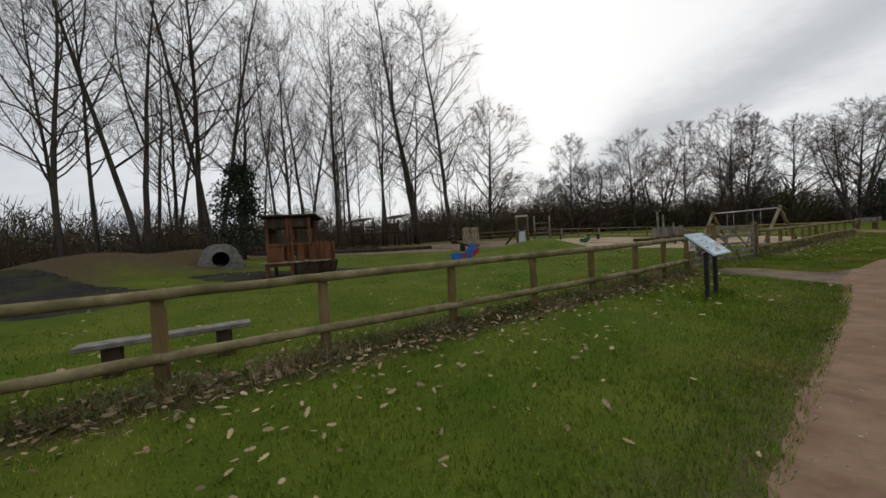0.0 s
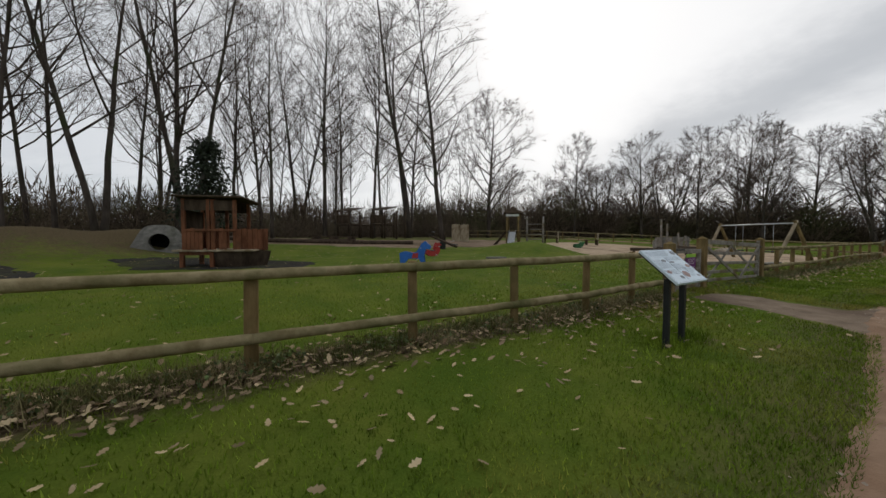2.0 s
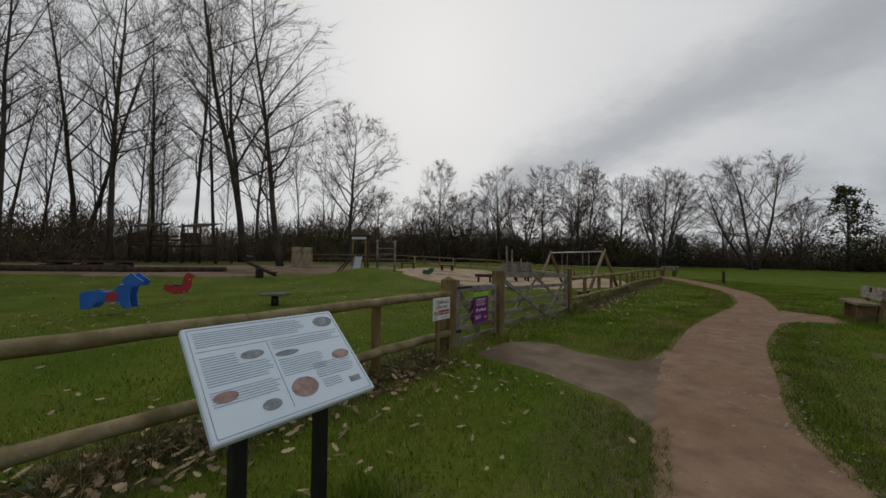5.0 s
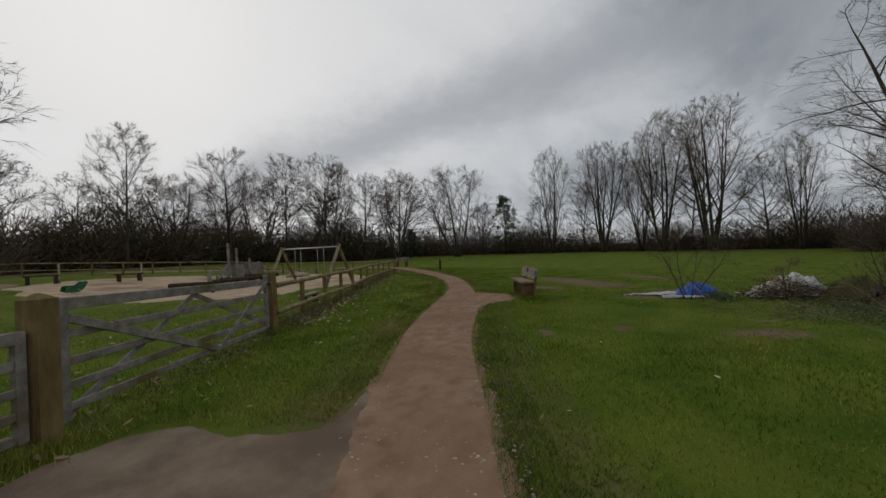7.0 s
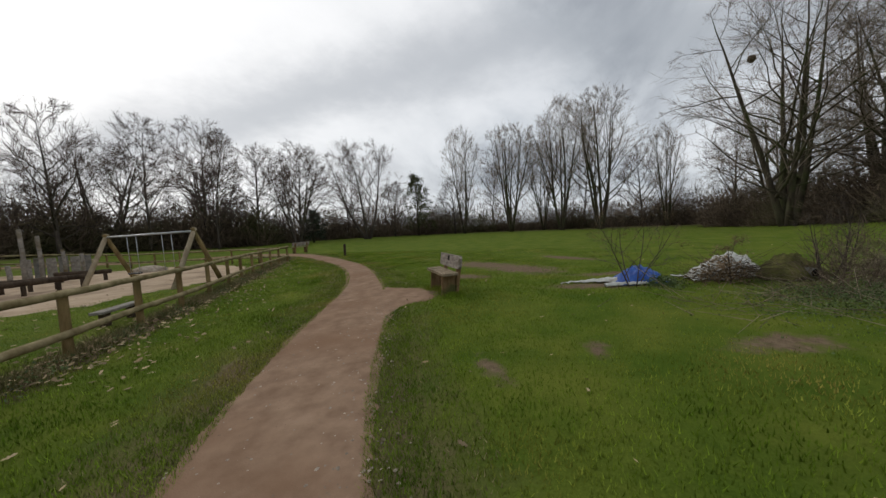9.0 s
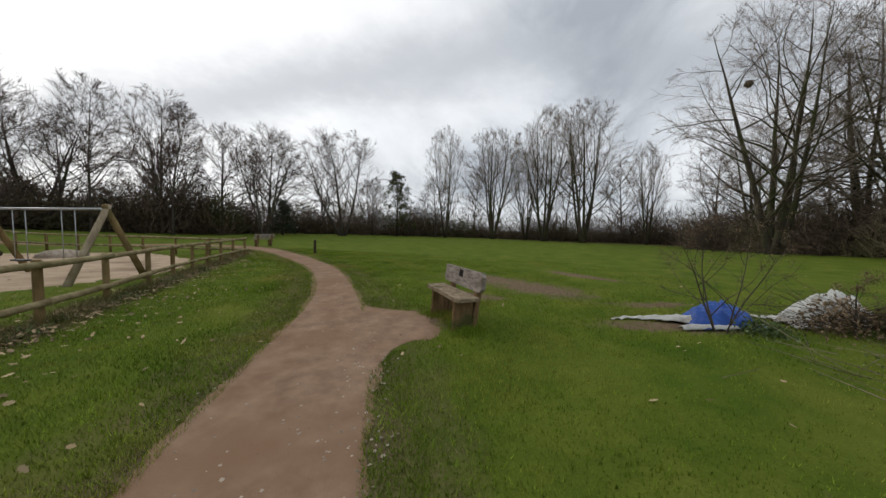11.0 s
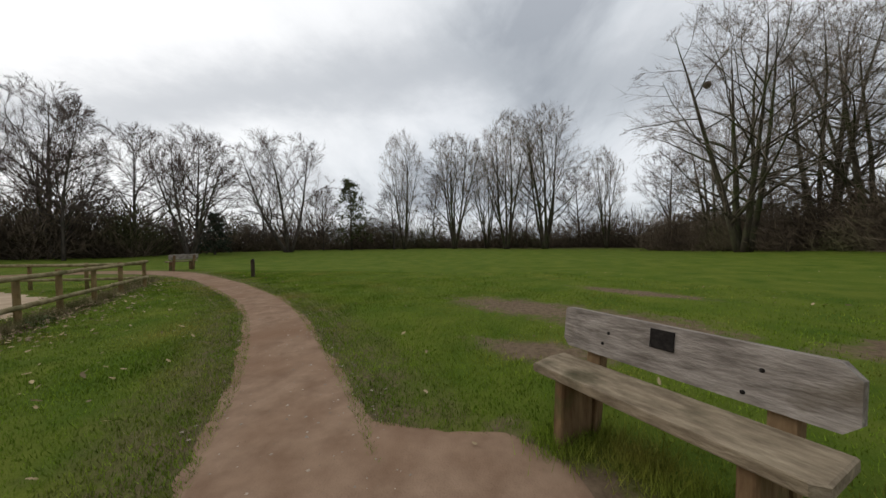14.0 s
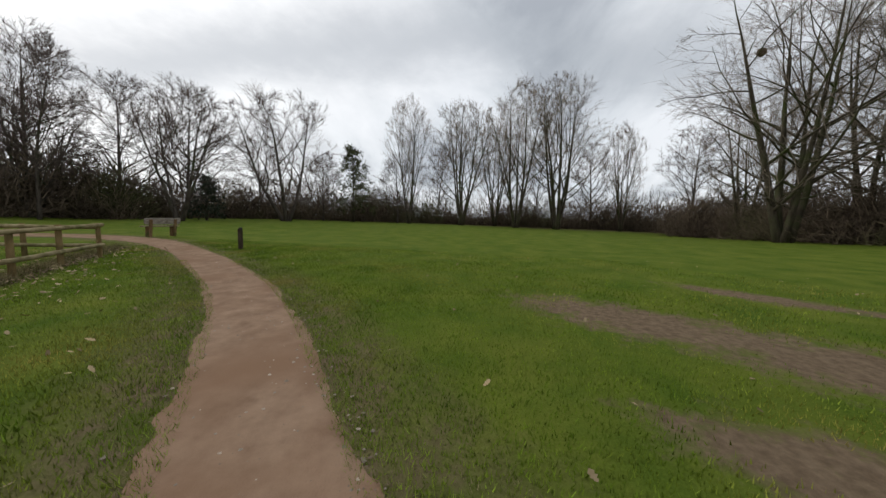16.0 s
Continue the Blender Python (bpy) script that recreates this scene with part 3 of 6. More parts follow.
WEST = [(-9.7, -5.6), (-8.5, -4.55), (-7.35, -3.5), (-6.2, -2.5), (-5.05, -1.5), (-3.9, -0.5), (-2.7, 0.55), (-1.6, 1.56), (-0.52, 2.52), (0.80, 3.62), (2.02, 4.68), (3.18, 5.68), (4.32, 6.70), (5.36, 7.80), (6.30, 8.66)]
EAST = [(10.50, 12.64), (11.60, 13.68), (12.90, 14.92), (14.05, 15.86), (15.30, 17.02), (16.70, 18.45), (17.91, 19.66), (19.10, 20.72), (20.17, 21.64), (21.40, 22.68), (22.6, 23.6), (23.95, 24.6)]
build_fence("greenish round-timber fence with two rails on bare posts", WEST, 5, (0.89, 0.32))
build_fence("round-timber two-rail fence beside the footpath", EAST, 6, (0.93, 0.37), 0.99)
build_fence("round-timber fence closing the far end of the play area", [EAST[-1]] + spread((23.2, 26.2), (19.2, 38.5), 7), 7, side=1)
build_fence("round-timber fence along the back of the play area", spread((19.2, 38.5), (-4.0, 46.0), 14), 8)


def gate_post(name_m, h, w, peaked, label):
    g = Geo()
    hw = w / 2
    if peaked:
        g.smooth = False
        b = len(g.v)
        for z, k in ((-0.3, 1), (h - 0.05, 1), (h, 0.12)):
            for x, y in ((-1, -1), (1, -1), (1, 1), (-1, 1)):
                g.v.append(Vector((x * hw * k, y * hw * k, z)))
        for lv in range(2):
            for i in range(4):
                g.f.append((b + lv * 4 + i, b + lv * 4 + (i + 1) % 4, b + lv * 4 + 4 + (i + 1) % 4, b + lv * 4 + 4 + i))
        g.f.append((b + 8, b + 9, b + 10, b + 11))
    else:
        g.box(Matrix.Translation((0, 0, (h - 0.3) / 2)), w, w, h + 0.3, 0.012)
    ob = part("gate_post", g, M_POST, None, "", name_m)
    return tagged(ob, label, "gate post", "square timber gate posts")


G1, G2, G3 = Vector((6.38, 8.73, 0)), Vector((7.46, 9.70, 0)), Vector((10.34, 12.44, 0))
YAW = math.degrees(math.atan2(AX[1], AX[0]))
for q, h, w, peaked, words in ((G1, 1.135, 0.165, True, "square green-brown gate post with a pyramid top"), (G2, 1.245, 0.165, True, "thick square gate post between the two gates"),
                               (G3, 1.25, 0.17, True, "square gate post where the rail fence begins")):
    q.z = gz(q.x, q.y)
    gate_post(pose(q.x, q.y, q.z, 0, 0, YAW), h, w, peaked, words)


def bar(parent, name, a, b, w, t, mat, m=None):
    """A flat timber from a to b in the gate's plane: w high, t thick."""
    a, b = Vector(a), Vector(b)
    d = b - a
    ang = math.atan2(d.z, d.x)
    mm = Matrix.Translation((a + b) / 2) @ Matrix.Rotation(-ang, 4, "Y")
    return part(name, Geo().box(mm, d.length, t, w, 0.006), mat, parent)


def build_gate(name, a, b, label, bars, stile_h, top_h):
    d = b - a
    n = Vector((d.x, d.y, 0)).length
    gate = thing(name, pose(a.x, a.y, a.z, 0, 0, math.degrees(math.atan2(d.y, d.x))), label, "gate")
    return gate, n


g_small, n_small = build_gate("wicket_gate", G1, G2, "weathered grey timber wicket gate with five bars, shut", 5, 1.15, 1.05)
lo, hi = 0.13, n_small - 0.11
part("stile", Geo().box(pose(lo + 0.05, 0, 0.555), 0.115, 0.08, 0.99, 0.012), M_GATE, g_small)
g_cap = Geo()
g_cap.prism(pose(lo + 0.05, 0, 1.05), [(-0.062, 0), (0.062, 0), (0.0, 0.035)], 0.09)
part("stile_cap", g_cap, M_GATE, g_small)
part("stile", Geo().box(pose(hi - 0.03, 0, 0.52), 0.07, 0.07, 0.86, 0.01), M_GATE, g_small)
bar(g_small, "top_bar", (lo, 0, 0.935), (hi, 0, 0.905), 0.10, 0.06, M_GATE)
for z in (0.14, 0.31, 0.49, 0.70):
    bar(g_small, "bar", (lo + 0.1, 0, z), (hi - 0.05, 0, z), 0.072, 0.028, M_GATE)
bar(g_small, "brace", (lo + 0.1, 0.035, 0.16), (hi - 0.45, 0.035, 0.86), 0.075, 0.026, M_GATE)
bar(g_small, "brace", (hi - 0.45, 0.04, 0.16), (lo + 0.2, 0.04, 0.86), 0.075, 0.026, M_GATE)
part("hinge", Geo().box(pose(lo + 0.18, -0.036, 0.955), 0.5, 0.008, 0.035, 0.002), M_BLACK, g_small, "black steel strap hinge")
part("hinge", Geo().box(pose(lo + 0.05, -0.046, 0.30), 0.16, 0.008, 0.05, 0.002), M_BLACK, g_small, "rusty steel strap hinge")

g_big, n_big = build_gate("field_gate", G2, G3, "weathered grey five-bar timber field gate, shut", 5, 1.2, 1.1)
lo, hi = 0.12, n_big - 0.13
part("stile", Geo().box(pose(lo + 0.04, 0, 0.64), 0.09, 0.075, 1.06, 0.01), M_GATE, g_big)
part("stile", Geo().box(pose(hi - 0.03, 0, 0.62), 0.075, 0.07, 1.02, 0.01), M_GATE, g_big)
bar(g_big, "top_bar", (lo, 0, 1.13), (hi, 0, 0.99), 0.105, 0.06, M_GATE)
for z in (0.16, 0.35, 0.56, 0.80):
    bar(g_big, "bar", (lo + 0.08, 0, z + 0.06), (hi - 0.06, 0, z - 0.05), 0.075, 0.026, M_GATE)
k = lo + 0.58 * (hi - lo)
bar(g_big, "brace", (lo + 0.08, -0.03, 1.0), (k, -0.03, 0.14), 0.08, 0.026, M_GATE)
bar(g_big, "brace", (k, -0.032, 0.14), (hi - 0.04, -0.032, 1.0), 0.08, 0.026, M_GATE)
bar(g_big, "brace", (lo + 0.08, 0.03, 0.14), (lo + 0.47 * (hi - lo), 0.03, 1.0), 0.07, 0.022, M_GATE)
bar(g_big, "brace", (lo + 0.47 * (hi - lo), 0.033, 1.0), (hi - 0.04, 0.033, 0.2), 0.07, 0.022, M_GATE)
part("latch", Geo().box(pose(hi - 0.02, -0.05, 0.95), 0.12, 0.02, 0.04, 0.004), M_BLACK, g_big, "black steel latch")

# ---- the memorial bench by the path ----


def build_bench(m, label, plaque=True):
    b = thing("bench", m, label, "bench", "oak benches")
    L = 1.53
    seat = Geo()
    seat.smooth = False
    out = [(-L / 2, 0.02), (-L / 2 + 0.05, -0.19), (L / 2 - 0.05, -0.19), (L / 2, -0.15), (L / 2, 0.17), (-L / 2, 0.17)]
    pts = [(x, y) for x, y in out]
    base = len(seat.v)
    for z in (0.484, 0.491, 0.538, 0.545):
        k = 0.985 if z in (0.484, 0.545) else 1
        for x, y in pts:
            seat.v.append(Vector((x * k, y * k, z)))
    np_ = len(pts)
    for lv in range(3):
        for i in range(np_):
            j = (i + 1) % np_
            seat.f.append((base + lv * np_ + i, base + lv * np_ + j, base + (lv + 1) * np_ + j, base + (lv + 1) * np_ + i))
    seat.f.append(tuple(base + i for i in reversed(range(np_))))
    seat.f.append(tuple(base + 3 * np_ + i for i in range(np_)))
    part("seat", seat, M_BENCH_SEAT, b, "thick worn oak plank seat")
    back = Geo()
    tilt = Matrix.Translation((0, 0.235, 0.755)) @ Matrix.Rotation(radians(-8), 4, "X")
    c = 0.05
    H = 0.295
    back.prism(tilt, [(-L / 2 + c, -H / 2), (L / 2 - c, -H / 2), (L / 2, -H / 2 + c), (L / 2, H / 2 - c * 1.3), (L / 2 - c * 1.2, H / 2), (-L / 2 + 0.02, H / 2), (-L / 2, H / 2 - 0.02), (-L / 2, -H / 2 + c)], 0.075)
    part("backrest", back, M_BENCH, b, "grey weathered oak back board")
    for x in (-0.52, 0.52):
        part("leg", Geo().box(Matrix.Translation((x, -0.005, 0.18)) @ Matrix.Rotation(radians(-4), 4, "X"), 0.085, 0.31, 0.60, 0.012), M_BENCH_LEG, b)
        part("back_support", Geo().box(Matrix.Translation((x, 0.225, 0.36)) @ Matrix.Rotation(radians(-9), 4, "X"), 0.12, 0.085, 0.98, 0.01), M_BENCH_LEG, b)
    if plaque:
        pm = tilt @ Matrix.Translation((-0.02, -0.041, 0.062))
        part("plaque", Geo().box(pm, 0.142, 0.010, 0.118, 0.002), M_PLAQUE, b, "small dark bronze plaque")
        # bolt holes as dark discs on the face, their inner shade given by colour
        for x, z in ((0.38, -0.10), (0.45, 0.03), (-0.42, -0.06), (-0.38, 0.02)):
            part("painted_bolt_hole", Geo().tube([tilt @ Vector((x, -0.036, z)), tilt @ Vector((x, -0.0395, z))], [0.012, 0.012], 8), M_PLAQUE, b)
    return b


BENCH_C = Vector((17.03, 10.52, 0))
build_bench(pose(BENCH_C.x, BENCH_C.y, gz(17.06, 10.55) - 0.005, 0, 0, 222.2), "weathered grey oak bench with a dark plaque, facing the path")
build_bench(pose(29.8, 30.4, gz(29.8, 30.4), 0, 0, 172), "small oak bench beside the far bend of the path", False)

# ---- lectern sign ----
SIGN_C = Vector((5.03, 5.45, 0))
sign = thing("information_sign", pose(SIGN_C.x, SIGN_C.y, gz(SIGN_C.x, SIGN_C.y), 0, 0, 43), "pale blue sloping information board on two black legs", "sign")
SLOPE = Matrix.Translation((0, 0, 0.975 - gz(SIGN_C.x, SIGN_C.y))) @ Matrix.Rotation(radians(40), 4, "X")
part("board", Geo().box(SLOPE, 0.73, 0.55, 0.035, 0.006), M_SIGN, sign)
part("board_edge", Geo().box(SLOPE @ Matrix.Translation((0, 0, -0.026)), 0.70, 0.52, 0.016, 0.002), M_BLACK, sign)
for x in (-0.215, 0.165):
    part("leg", Geo().box(pose(x, -0.04, 0.255), 0.06, 0.06, 1.11, 0.006), M_BLACK, sign)


def on_board(name, x, y, w, h, mat, round_=False):
    g = Geo()
    mm = SLOPE @ Matrix.Translation((x, y, 0.0185))
    if round_:
        pts = [mm @ Vector((math.cos(a) * w / 2, math.sin(a) * h / 2, z)) for z in (0, 0.0015) for a in [2 * math.pi * i / 20 for i in range(20)]]
        g.v, g.f = pts, [tuple(20 + i for i in range(20))] + [(i, (i + 1) % 20, 20 + (i + 1) % 20, 20 + i) for i in range(20)]
        g.smooth = False
    else:
        g.box(mm, w, h, 0.002, 0)
    return part(name, g, mat, sign)


on_board("photo", 0.280, 0.200, 0.115, 0.07, M_INK, True)
on_board("photo", 0.280, -0.03, 0.10, 0.055, M_PINKISH, True)
on_board("photo", 0.02, 0.045, 0.115, 0.03, M_INK, True)
on_board("photo", 0.03, -0.155, 0.125, 0.10, M_PINKISH, True)
on_board("photo", -0.13, 0.075, 0.10, 0.045, M_INK, True)
on_board("photo", -0.13, -0.19, 0.08, 0.05, M_INK, True)
on_board("photo", -0.28, -0.10, 0.09, 0.05, M_PINKISH, True)
rng = random.Random(3)
for x0, x1, y0, y1 in ((-0.33, 0.19, 0.235, 0.150), (-0.035, 0.33, 0.118, 0.075), (-0.035, 0.19, 0.012, -0.085), (0.11, 0.33, -0.055, -0.135), (-0.33, -0.19, 0.10, 0.03), (-0.33, -0.06, 0.035, -0.05), (-0.33, -0.06, -0.07, -0.14), (0.12, 0.22, -0.15, -0.20)):
    y = y0
    while y > y1:
        w = (x1 - x0) * rng.uniform(0.86, 1.0)
        on_board("text_line", x0 + w / 2, y, w, 0.003, M_TEXT)
        y -= 0.0125
for x, y, w, h in ((0, 0.258, 0.69, 0.003), (0, -0.258, 0.69, 0.003), (-0.347, 0, 0.003, 0.515), (0.347, 0, 0.003, 0.515), (0, 0.135, 0.67, 0.002), (-0.05, -0.05, 0.0025, 0.36)):
    on_board("border", x, y, w, h, M_TEXT)
on_board("logo", 0.285, -0.19, 0.06, 0.03, M_INK)

# ---- trees ----


def grow(rng, trunks, height, r0, first, crown, n1, n2, n3, up, ang=45, sag=0.0, twig=0.008, sway=0.03, fan=0.0, girth=1.0, crook=0.09):
    """Stems, limbs and twigs of a bare tree whose crown fills an egg: crown = middle, half width, half height, as shares of the height."""
    stems, wood, fine = [], Geo(), Geo()
    cz, ca, cb = crown[0] * height, crown[1] * height, crown[2] * height

    def reach(p, d):
        """How far from p along d the crown's edge lies."""
        ux, uy, uz = p.x / ca, p.y / ca, (p.z - cz) / cb
        vx, vy, vz = d.x / ca, d.y / ca, d.z / cb
        a, b, c = vx * vx + vy * vy + vz * vz, ux * vx + uy * vy + uz * vz, ux * ux + uy * uy + uz * uz - 1
        q = b * b - a * c
        return max(0.03 * height, (-b + math.sqrt(q)) / a) if q > 0 else 0.03 * height

    def line(p, d, length, n, wobble, lift):
        pts = [p.copy()]
        d = d.normalized()
        for _ in range(n):
            d = (d + Vector((rng.gauss(0, wobble), rng.gauss(0, wobble), rng.gauss(0, wobble) + lift))).normalized()
            p = p + d * (length / n)
            pts.append(p)
        return pts

    def at(pts, t):
        x = t * (len(pts) - 1)
        i = min(int(x), len(pts) - 2)
        return pts[i].lerp(pts[i + 1], x - i), (pts[i + 1] - pts[i]).normalized()

    def away(d, deg, turn=None):
        o = d.orthogonal().normalized()
        o.rotate(Matrix.Rotation(rng.uniform(0, 2 * math.pi) if turn is None else turn, 3, d))
        a = radians(deg)
        return d * math.cos(a) + o * math.sin(a)

    for s in range(trunks):
        turn = 2 * math.pi * (s + rng.uniform(-0.3, 0.3)) / trunks
        lean = fan * rng.uniform(0.55, 1.15)
        d0 = Vector((math.cos(turn) * lean, math.sin(turn) * lean, 1)).normalized() if trunks > 1 else Vector((rng.uniform(-0.03, 0.03), rng.uniform(-0.03, 0.03), 1))
        p0 = Vector((math.cos(turn), math.sin(turn), 0)) * (r0 * 0.9 if trunks > 1 else 0)
        tip = d0 * 1.0 + Vector((0, 0, 0.25))
        length_s = min(height * 0.97, (reach(p0 + tip.normalized() * height * 0.3, tip.normalized()) + height * 0.3) * rng.uniform(0.88, 0.99))
        stem = line(p0 - Vector((0, 0, 0.25)), d0, length_s, 12, sway, 0.03 if trunks > 1 else 0.06)
        r_s = r0 * rng.uniform(0.8, 1.1)
        stems.append(Geo().tube(stem, [r_s * (1.3 if i == 0 else 1) * (1 - i / 12) ** 0.9 + 0.010 * girth for i in range(13)], 8 if r0 > 0.1 else 5))
        spin = rng.uniform(0, 6.3)
        for i in range(n1):
            t = min(0.975, first + (1 - first) * ((i + rng.uniform(0, 0.9)) / n1))
            p, d = at(stem, t)
            spin += 2.4 + rng.uniform(-0.5, 0.5)
            e = away(d, ang * rng.uniform(0.8, 1.25) * (1.12 - 0.4 * t), spin)
            length = min(reach(p, (e + Vector((0, 0, up))).normalized()) * rng.uniform(0.72, 1.02), 0.62 * height)
            limb = line(p, e, length, 6, crook, up * 0.55)
            rl = max(0.013 * girth, min(r_s * (1 - t) * 0.6, length * 0.0125))
            wood.tube(limb, [rl * (1 - 0.9 * j / 6) + 0.005 * girth for j in range(7)], 5, False)
            for _ in range(n2):
                t2 = rng.random() ** 0.75 * 0.86 + 0.13
                q, e2 = at(limb, min(t2, 0.99))
                f = away(e2, rng.uniform(24, 55))
                l2 = min(length * rng.uniform(0.26, 0.46) * (1.2 - 0.45 * t2) + 0.02 * height, reach(q, f) * 1.05)
                twig_line = line(q, f, l2, 2, 0.12, up * 0.35 - sag)
                r2 = max(0.0065 * girth, rl * 0.34 * (1 - 0.5 * t2))
                fine.tube(twig_line, [r2, r2 * 0.65, r2 * 0.3], 3, False)
                for _ in range(n3):
                    q3, e3 = at(twig_line, rng.random() * 0.9 + 0.1)
                    g = away(e3, rng.uniform(18, 50)) + Vector((0, 0, up * 0.5 - sag))
                    l3 = l2 * rng.uniform(0.28, 0.62)
                    fine.cone(q3, q3 + g.normalized() * l3, twig)
    return stems, wood, fine


def plant(kind_name, stems, limbs, fine, wood_mat, fine_mat, label, category, group):
    t = thing(kind_name, Matrix.Identity(4), label, category, group)
    t["tallest"] = max(v.z for v in fine.v)
    for stem in stems:
        part("trunk" if category != "shrub" else "stem", stem, wood_mat, t)
    tagged(part("branchwork", limbs, wood_mat, t), kind="stuff")
    tagged(part("crown", fine, fine_mat, t), kind="stuff")
    return t


used = set()


def stand(proto, x, y, scale, turn, words="", lean=(0, 0), wide=1.0):
    scale = scale * proto["nominal"] / proto["tallest"]
    m = pose(x, y, gz(x, y) - 0.05, lean[0], lean[1], turn) @ Matrix.Diagonal((scale * wide, scale * wide, scale, 1))
    if proto not in used:
        used.add(proto)
        proto.matrix_basis = m
        ob = proto
    else:
        ob = copy_thing(proto, m)
        ob.matrix_basis = m
    if words:
        tagged(ob, words)
    return ob


def rg(seed):
    return random.Random(seed)


WOODLAND, EDGE = "bare woodland trees", "bare field-edge trees"
TALL = [plant("tree", *grow(rg(11), 1, 20, 0.165, 0.25, (0.62, 0.20, 0.40), 30, 9, 7, 0.14, ang=54, twig=0.009), M_BARK, M_TWIG, "tall bare woodland tree with upswept grey-brown branches", "tree", WOODLAND),
        plant("tree", *grow(rg(12), 1, 20, 0.125, 0.30, (0.64, 0.145, 0.38), 26, 8, 7, 0.16, ang=48, twig=0.009), M_BARK, M_TWIG, "slender bare woodland tree with thin ascending branches", "tree", WOODLAND),
        plant("tree", *grow(rg(13), 2, 20, 0.14, 0.28, (0.62, 0.21, 0.40), 15, 9, 7, 0.14, ang=50, fan=0.12, twig=0.009), M_BARK, M_TWIG, "bare woodland tree forked low into two dark stems", "tree", WOODLAND)]
BROAD = plant("tree", *grow(rg(21), 1, 16, 0.26, 0.12, (0.55, 0.38, 0.46), 28, 10, 12, 0.09, ang=62, twig=0.016, crook=0.13), M_BARK, M_TWIG, "broad bare tree with low spreading dark branches", "tree", EDGE)
CHERRY = plant("tree", *grow(rg(22), 4, 12, 0.17, 0.12, (0.56, 0.50, 0.46), 9, 9, 12, 0.07, ang=58, fan=0.50, twig=0.014, crook=0.15), M_BARK, M_TWIG, "low bare tree with several curved dark stems", "tree", EDGE)
NARROW = plant("tree", *grow(rg(23), 1, 17, 0.18, 0.18, (0.60, 0.23, 0.42), 30, 9, 12, 0.14, ang=50, twig=0.016), M_BARK, M_TWIG, "tall bare tree with a narrow upright crown", "tree", EDGE)
WILLOW = [plant("willow", *grow(rg(31), 6, 22, 0.21, 0.20, (0.58, 0.32, 0.44), 9, 9, 11, 0.13, ang=40, fan=0.26, twig=0.015), M_BARK_PALE, M_TWIG_PALE, "bare multi-stemmed willow fanning upward behind the field", "willow", "willows behind the field"),
          plant("willow", *grow(rg(32), 5, 22, 0.20, 0.18, (0.58, 0.27, 0.44), 10, 9, 11, 0.15, ang=38, fan=0.20, twig=0.015), M_BARK_PALE, M_TWIG_PALE, "bare willow with pale fine upright twigs", "willow", "willows behind the field")]
GIANT = plant("tree", *grow(rg(41), 5, 22, 0.29, 0.12, (0.55, 0.43, 0.46), 13, 10, 11, 0.04, ang=64, sag=0.05, twig=0.011, fan=0.27, crook=0.15), M_BARK_PALE, M_TWIG_PALE, "large bare mossy tree with several stems and drooping twigs", "tree", "large trees beside the field")
SHRUB = [plant("shrub", *grow(rg(51 + i), 5, 3.4, 0.030, 0.10, (0.50, 0.55, 0.52), 6, 5, 7, 0.05, ang=46, fan=0.6, twig=0.009, girth=0.8), M_SCRUB, M_SCRUB, "tangled bare brown shrub at the woodland edge", "shrub", "scrub along the woodland edge") for i in range(2)]

for proto, h in [(p, 20) for p in TALL] + [(BROAD, 16), (CHERRY, 12), (NARROW, 17), (GIANT, 22)] + [(p, 22) for p in WILLOW] + [(p, 3.4) for p in SHRUB]:
    proto["nominal"] = h

# woodland behind the play area: x, y, height, form
for i, (x, y, h, k, lean) in enumerate([(-20.4, 12.8, 17, 0, 0), (-28.8, 18.3, 20, 1, 0), (-23.0, 16.3, 18, 1, 0), (-19.5, 16.2, 20, 2, 0), (-28.9, 25.3, 22, 1, 0), (-22.5, 23.5, 26, 0, 0), (-19.2, 21.3, 22, 2, 0),
                                        (-19.5, 29.0, 21, 1, 0), (-14.5, 31.5, 23, 0, 0), (-17.0, 40.0, 24, 1, 0), (-11.3, 36.0, 23, 1, 0), (-7.3, 36.0, 24, 2, 0), (-2.5, 30.2, 18.5, 0, 7), (-26.0, 33.0, 23, 0, 0),
                                        (-23.0, 40.0, 24, 2, 0), (-32.0, 30.0, 23, 2, 0), (-13.5, 44.0, 25, 1, 0), (-26.0, 9.5, 19, 0, 0), (-31.0, 13.0, 20, 2, 0), (-25.0, 4.5, 18, 1, 0), (-34.0, 6.0, 20, 0, 0),
                                        (-16.5, 26.5, 20, 1, 0), (-9.5, 45.0, 22, 0, 0)]):
    stand(TALL[k], x, y, 1.14 * h / 20, 47 * i, "", (0, lean), 1.45 if x > -9 else 1.1)
stand(BROAD, 0.6, 45.5, 1.2, 10, "large bare tree with a wide twiggy crown beyond the play tower")
for i, (x, y, h, proto, turn) in enumerate([(12.1, 50.2, 15.0, NARROW, 0), (9.1, 65.4, 11, BROAD, 40), (18.8, 66.4, 12, BROAD, 90), (23.4, 58.1, 15, BROAD, 200), (32.0, 60.2, 19, NARROW, 140), (37.5, 55.1, 17.5, NARROW, 60),
                                            (41.3, 64.9, 19, BROAD, 20), (46.0, 58.2, 15.5, BROAD, 250), (49.6, 53.0, 15.5, BROAD, 300), (52.8, 41.8, 15, CHERRY, 30), (44.0, 47.5, 13, CHERRY, 160),
                                            (29.0, 64.0, 14, CHERRY, 200), (60.0, 41.5, 10.5, NARROW, 10), (67.0, 33.0, 10, BROAD, 80)]):
    stand(proto, x, y, (0.96 if proto is NARROW else 1.1) * h / (12 if proto is CHERRY else 17 if proto is NARROW else 16), turn)
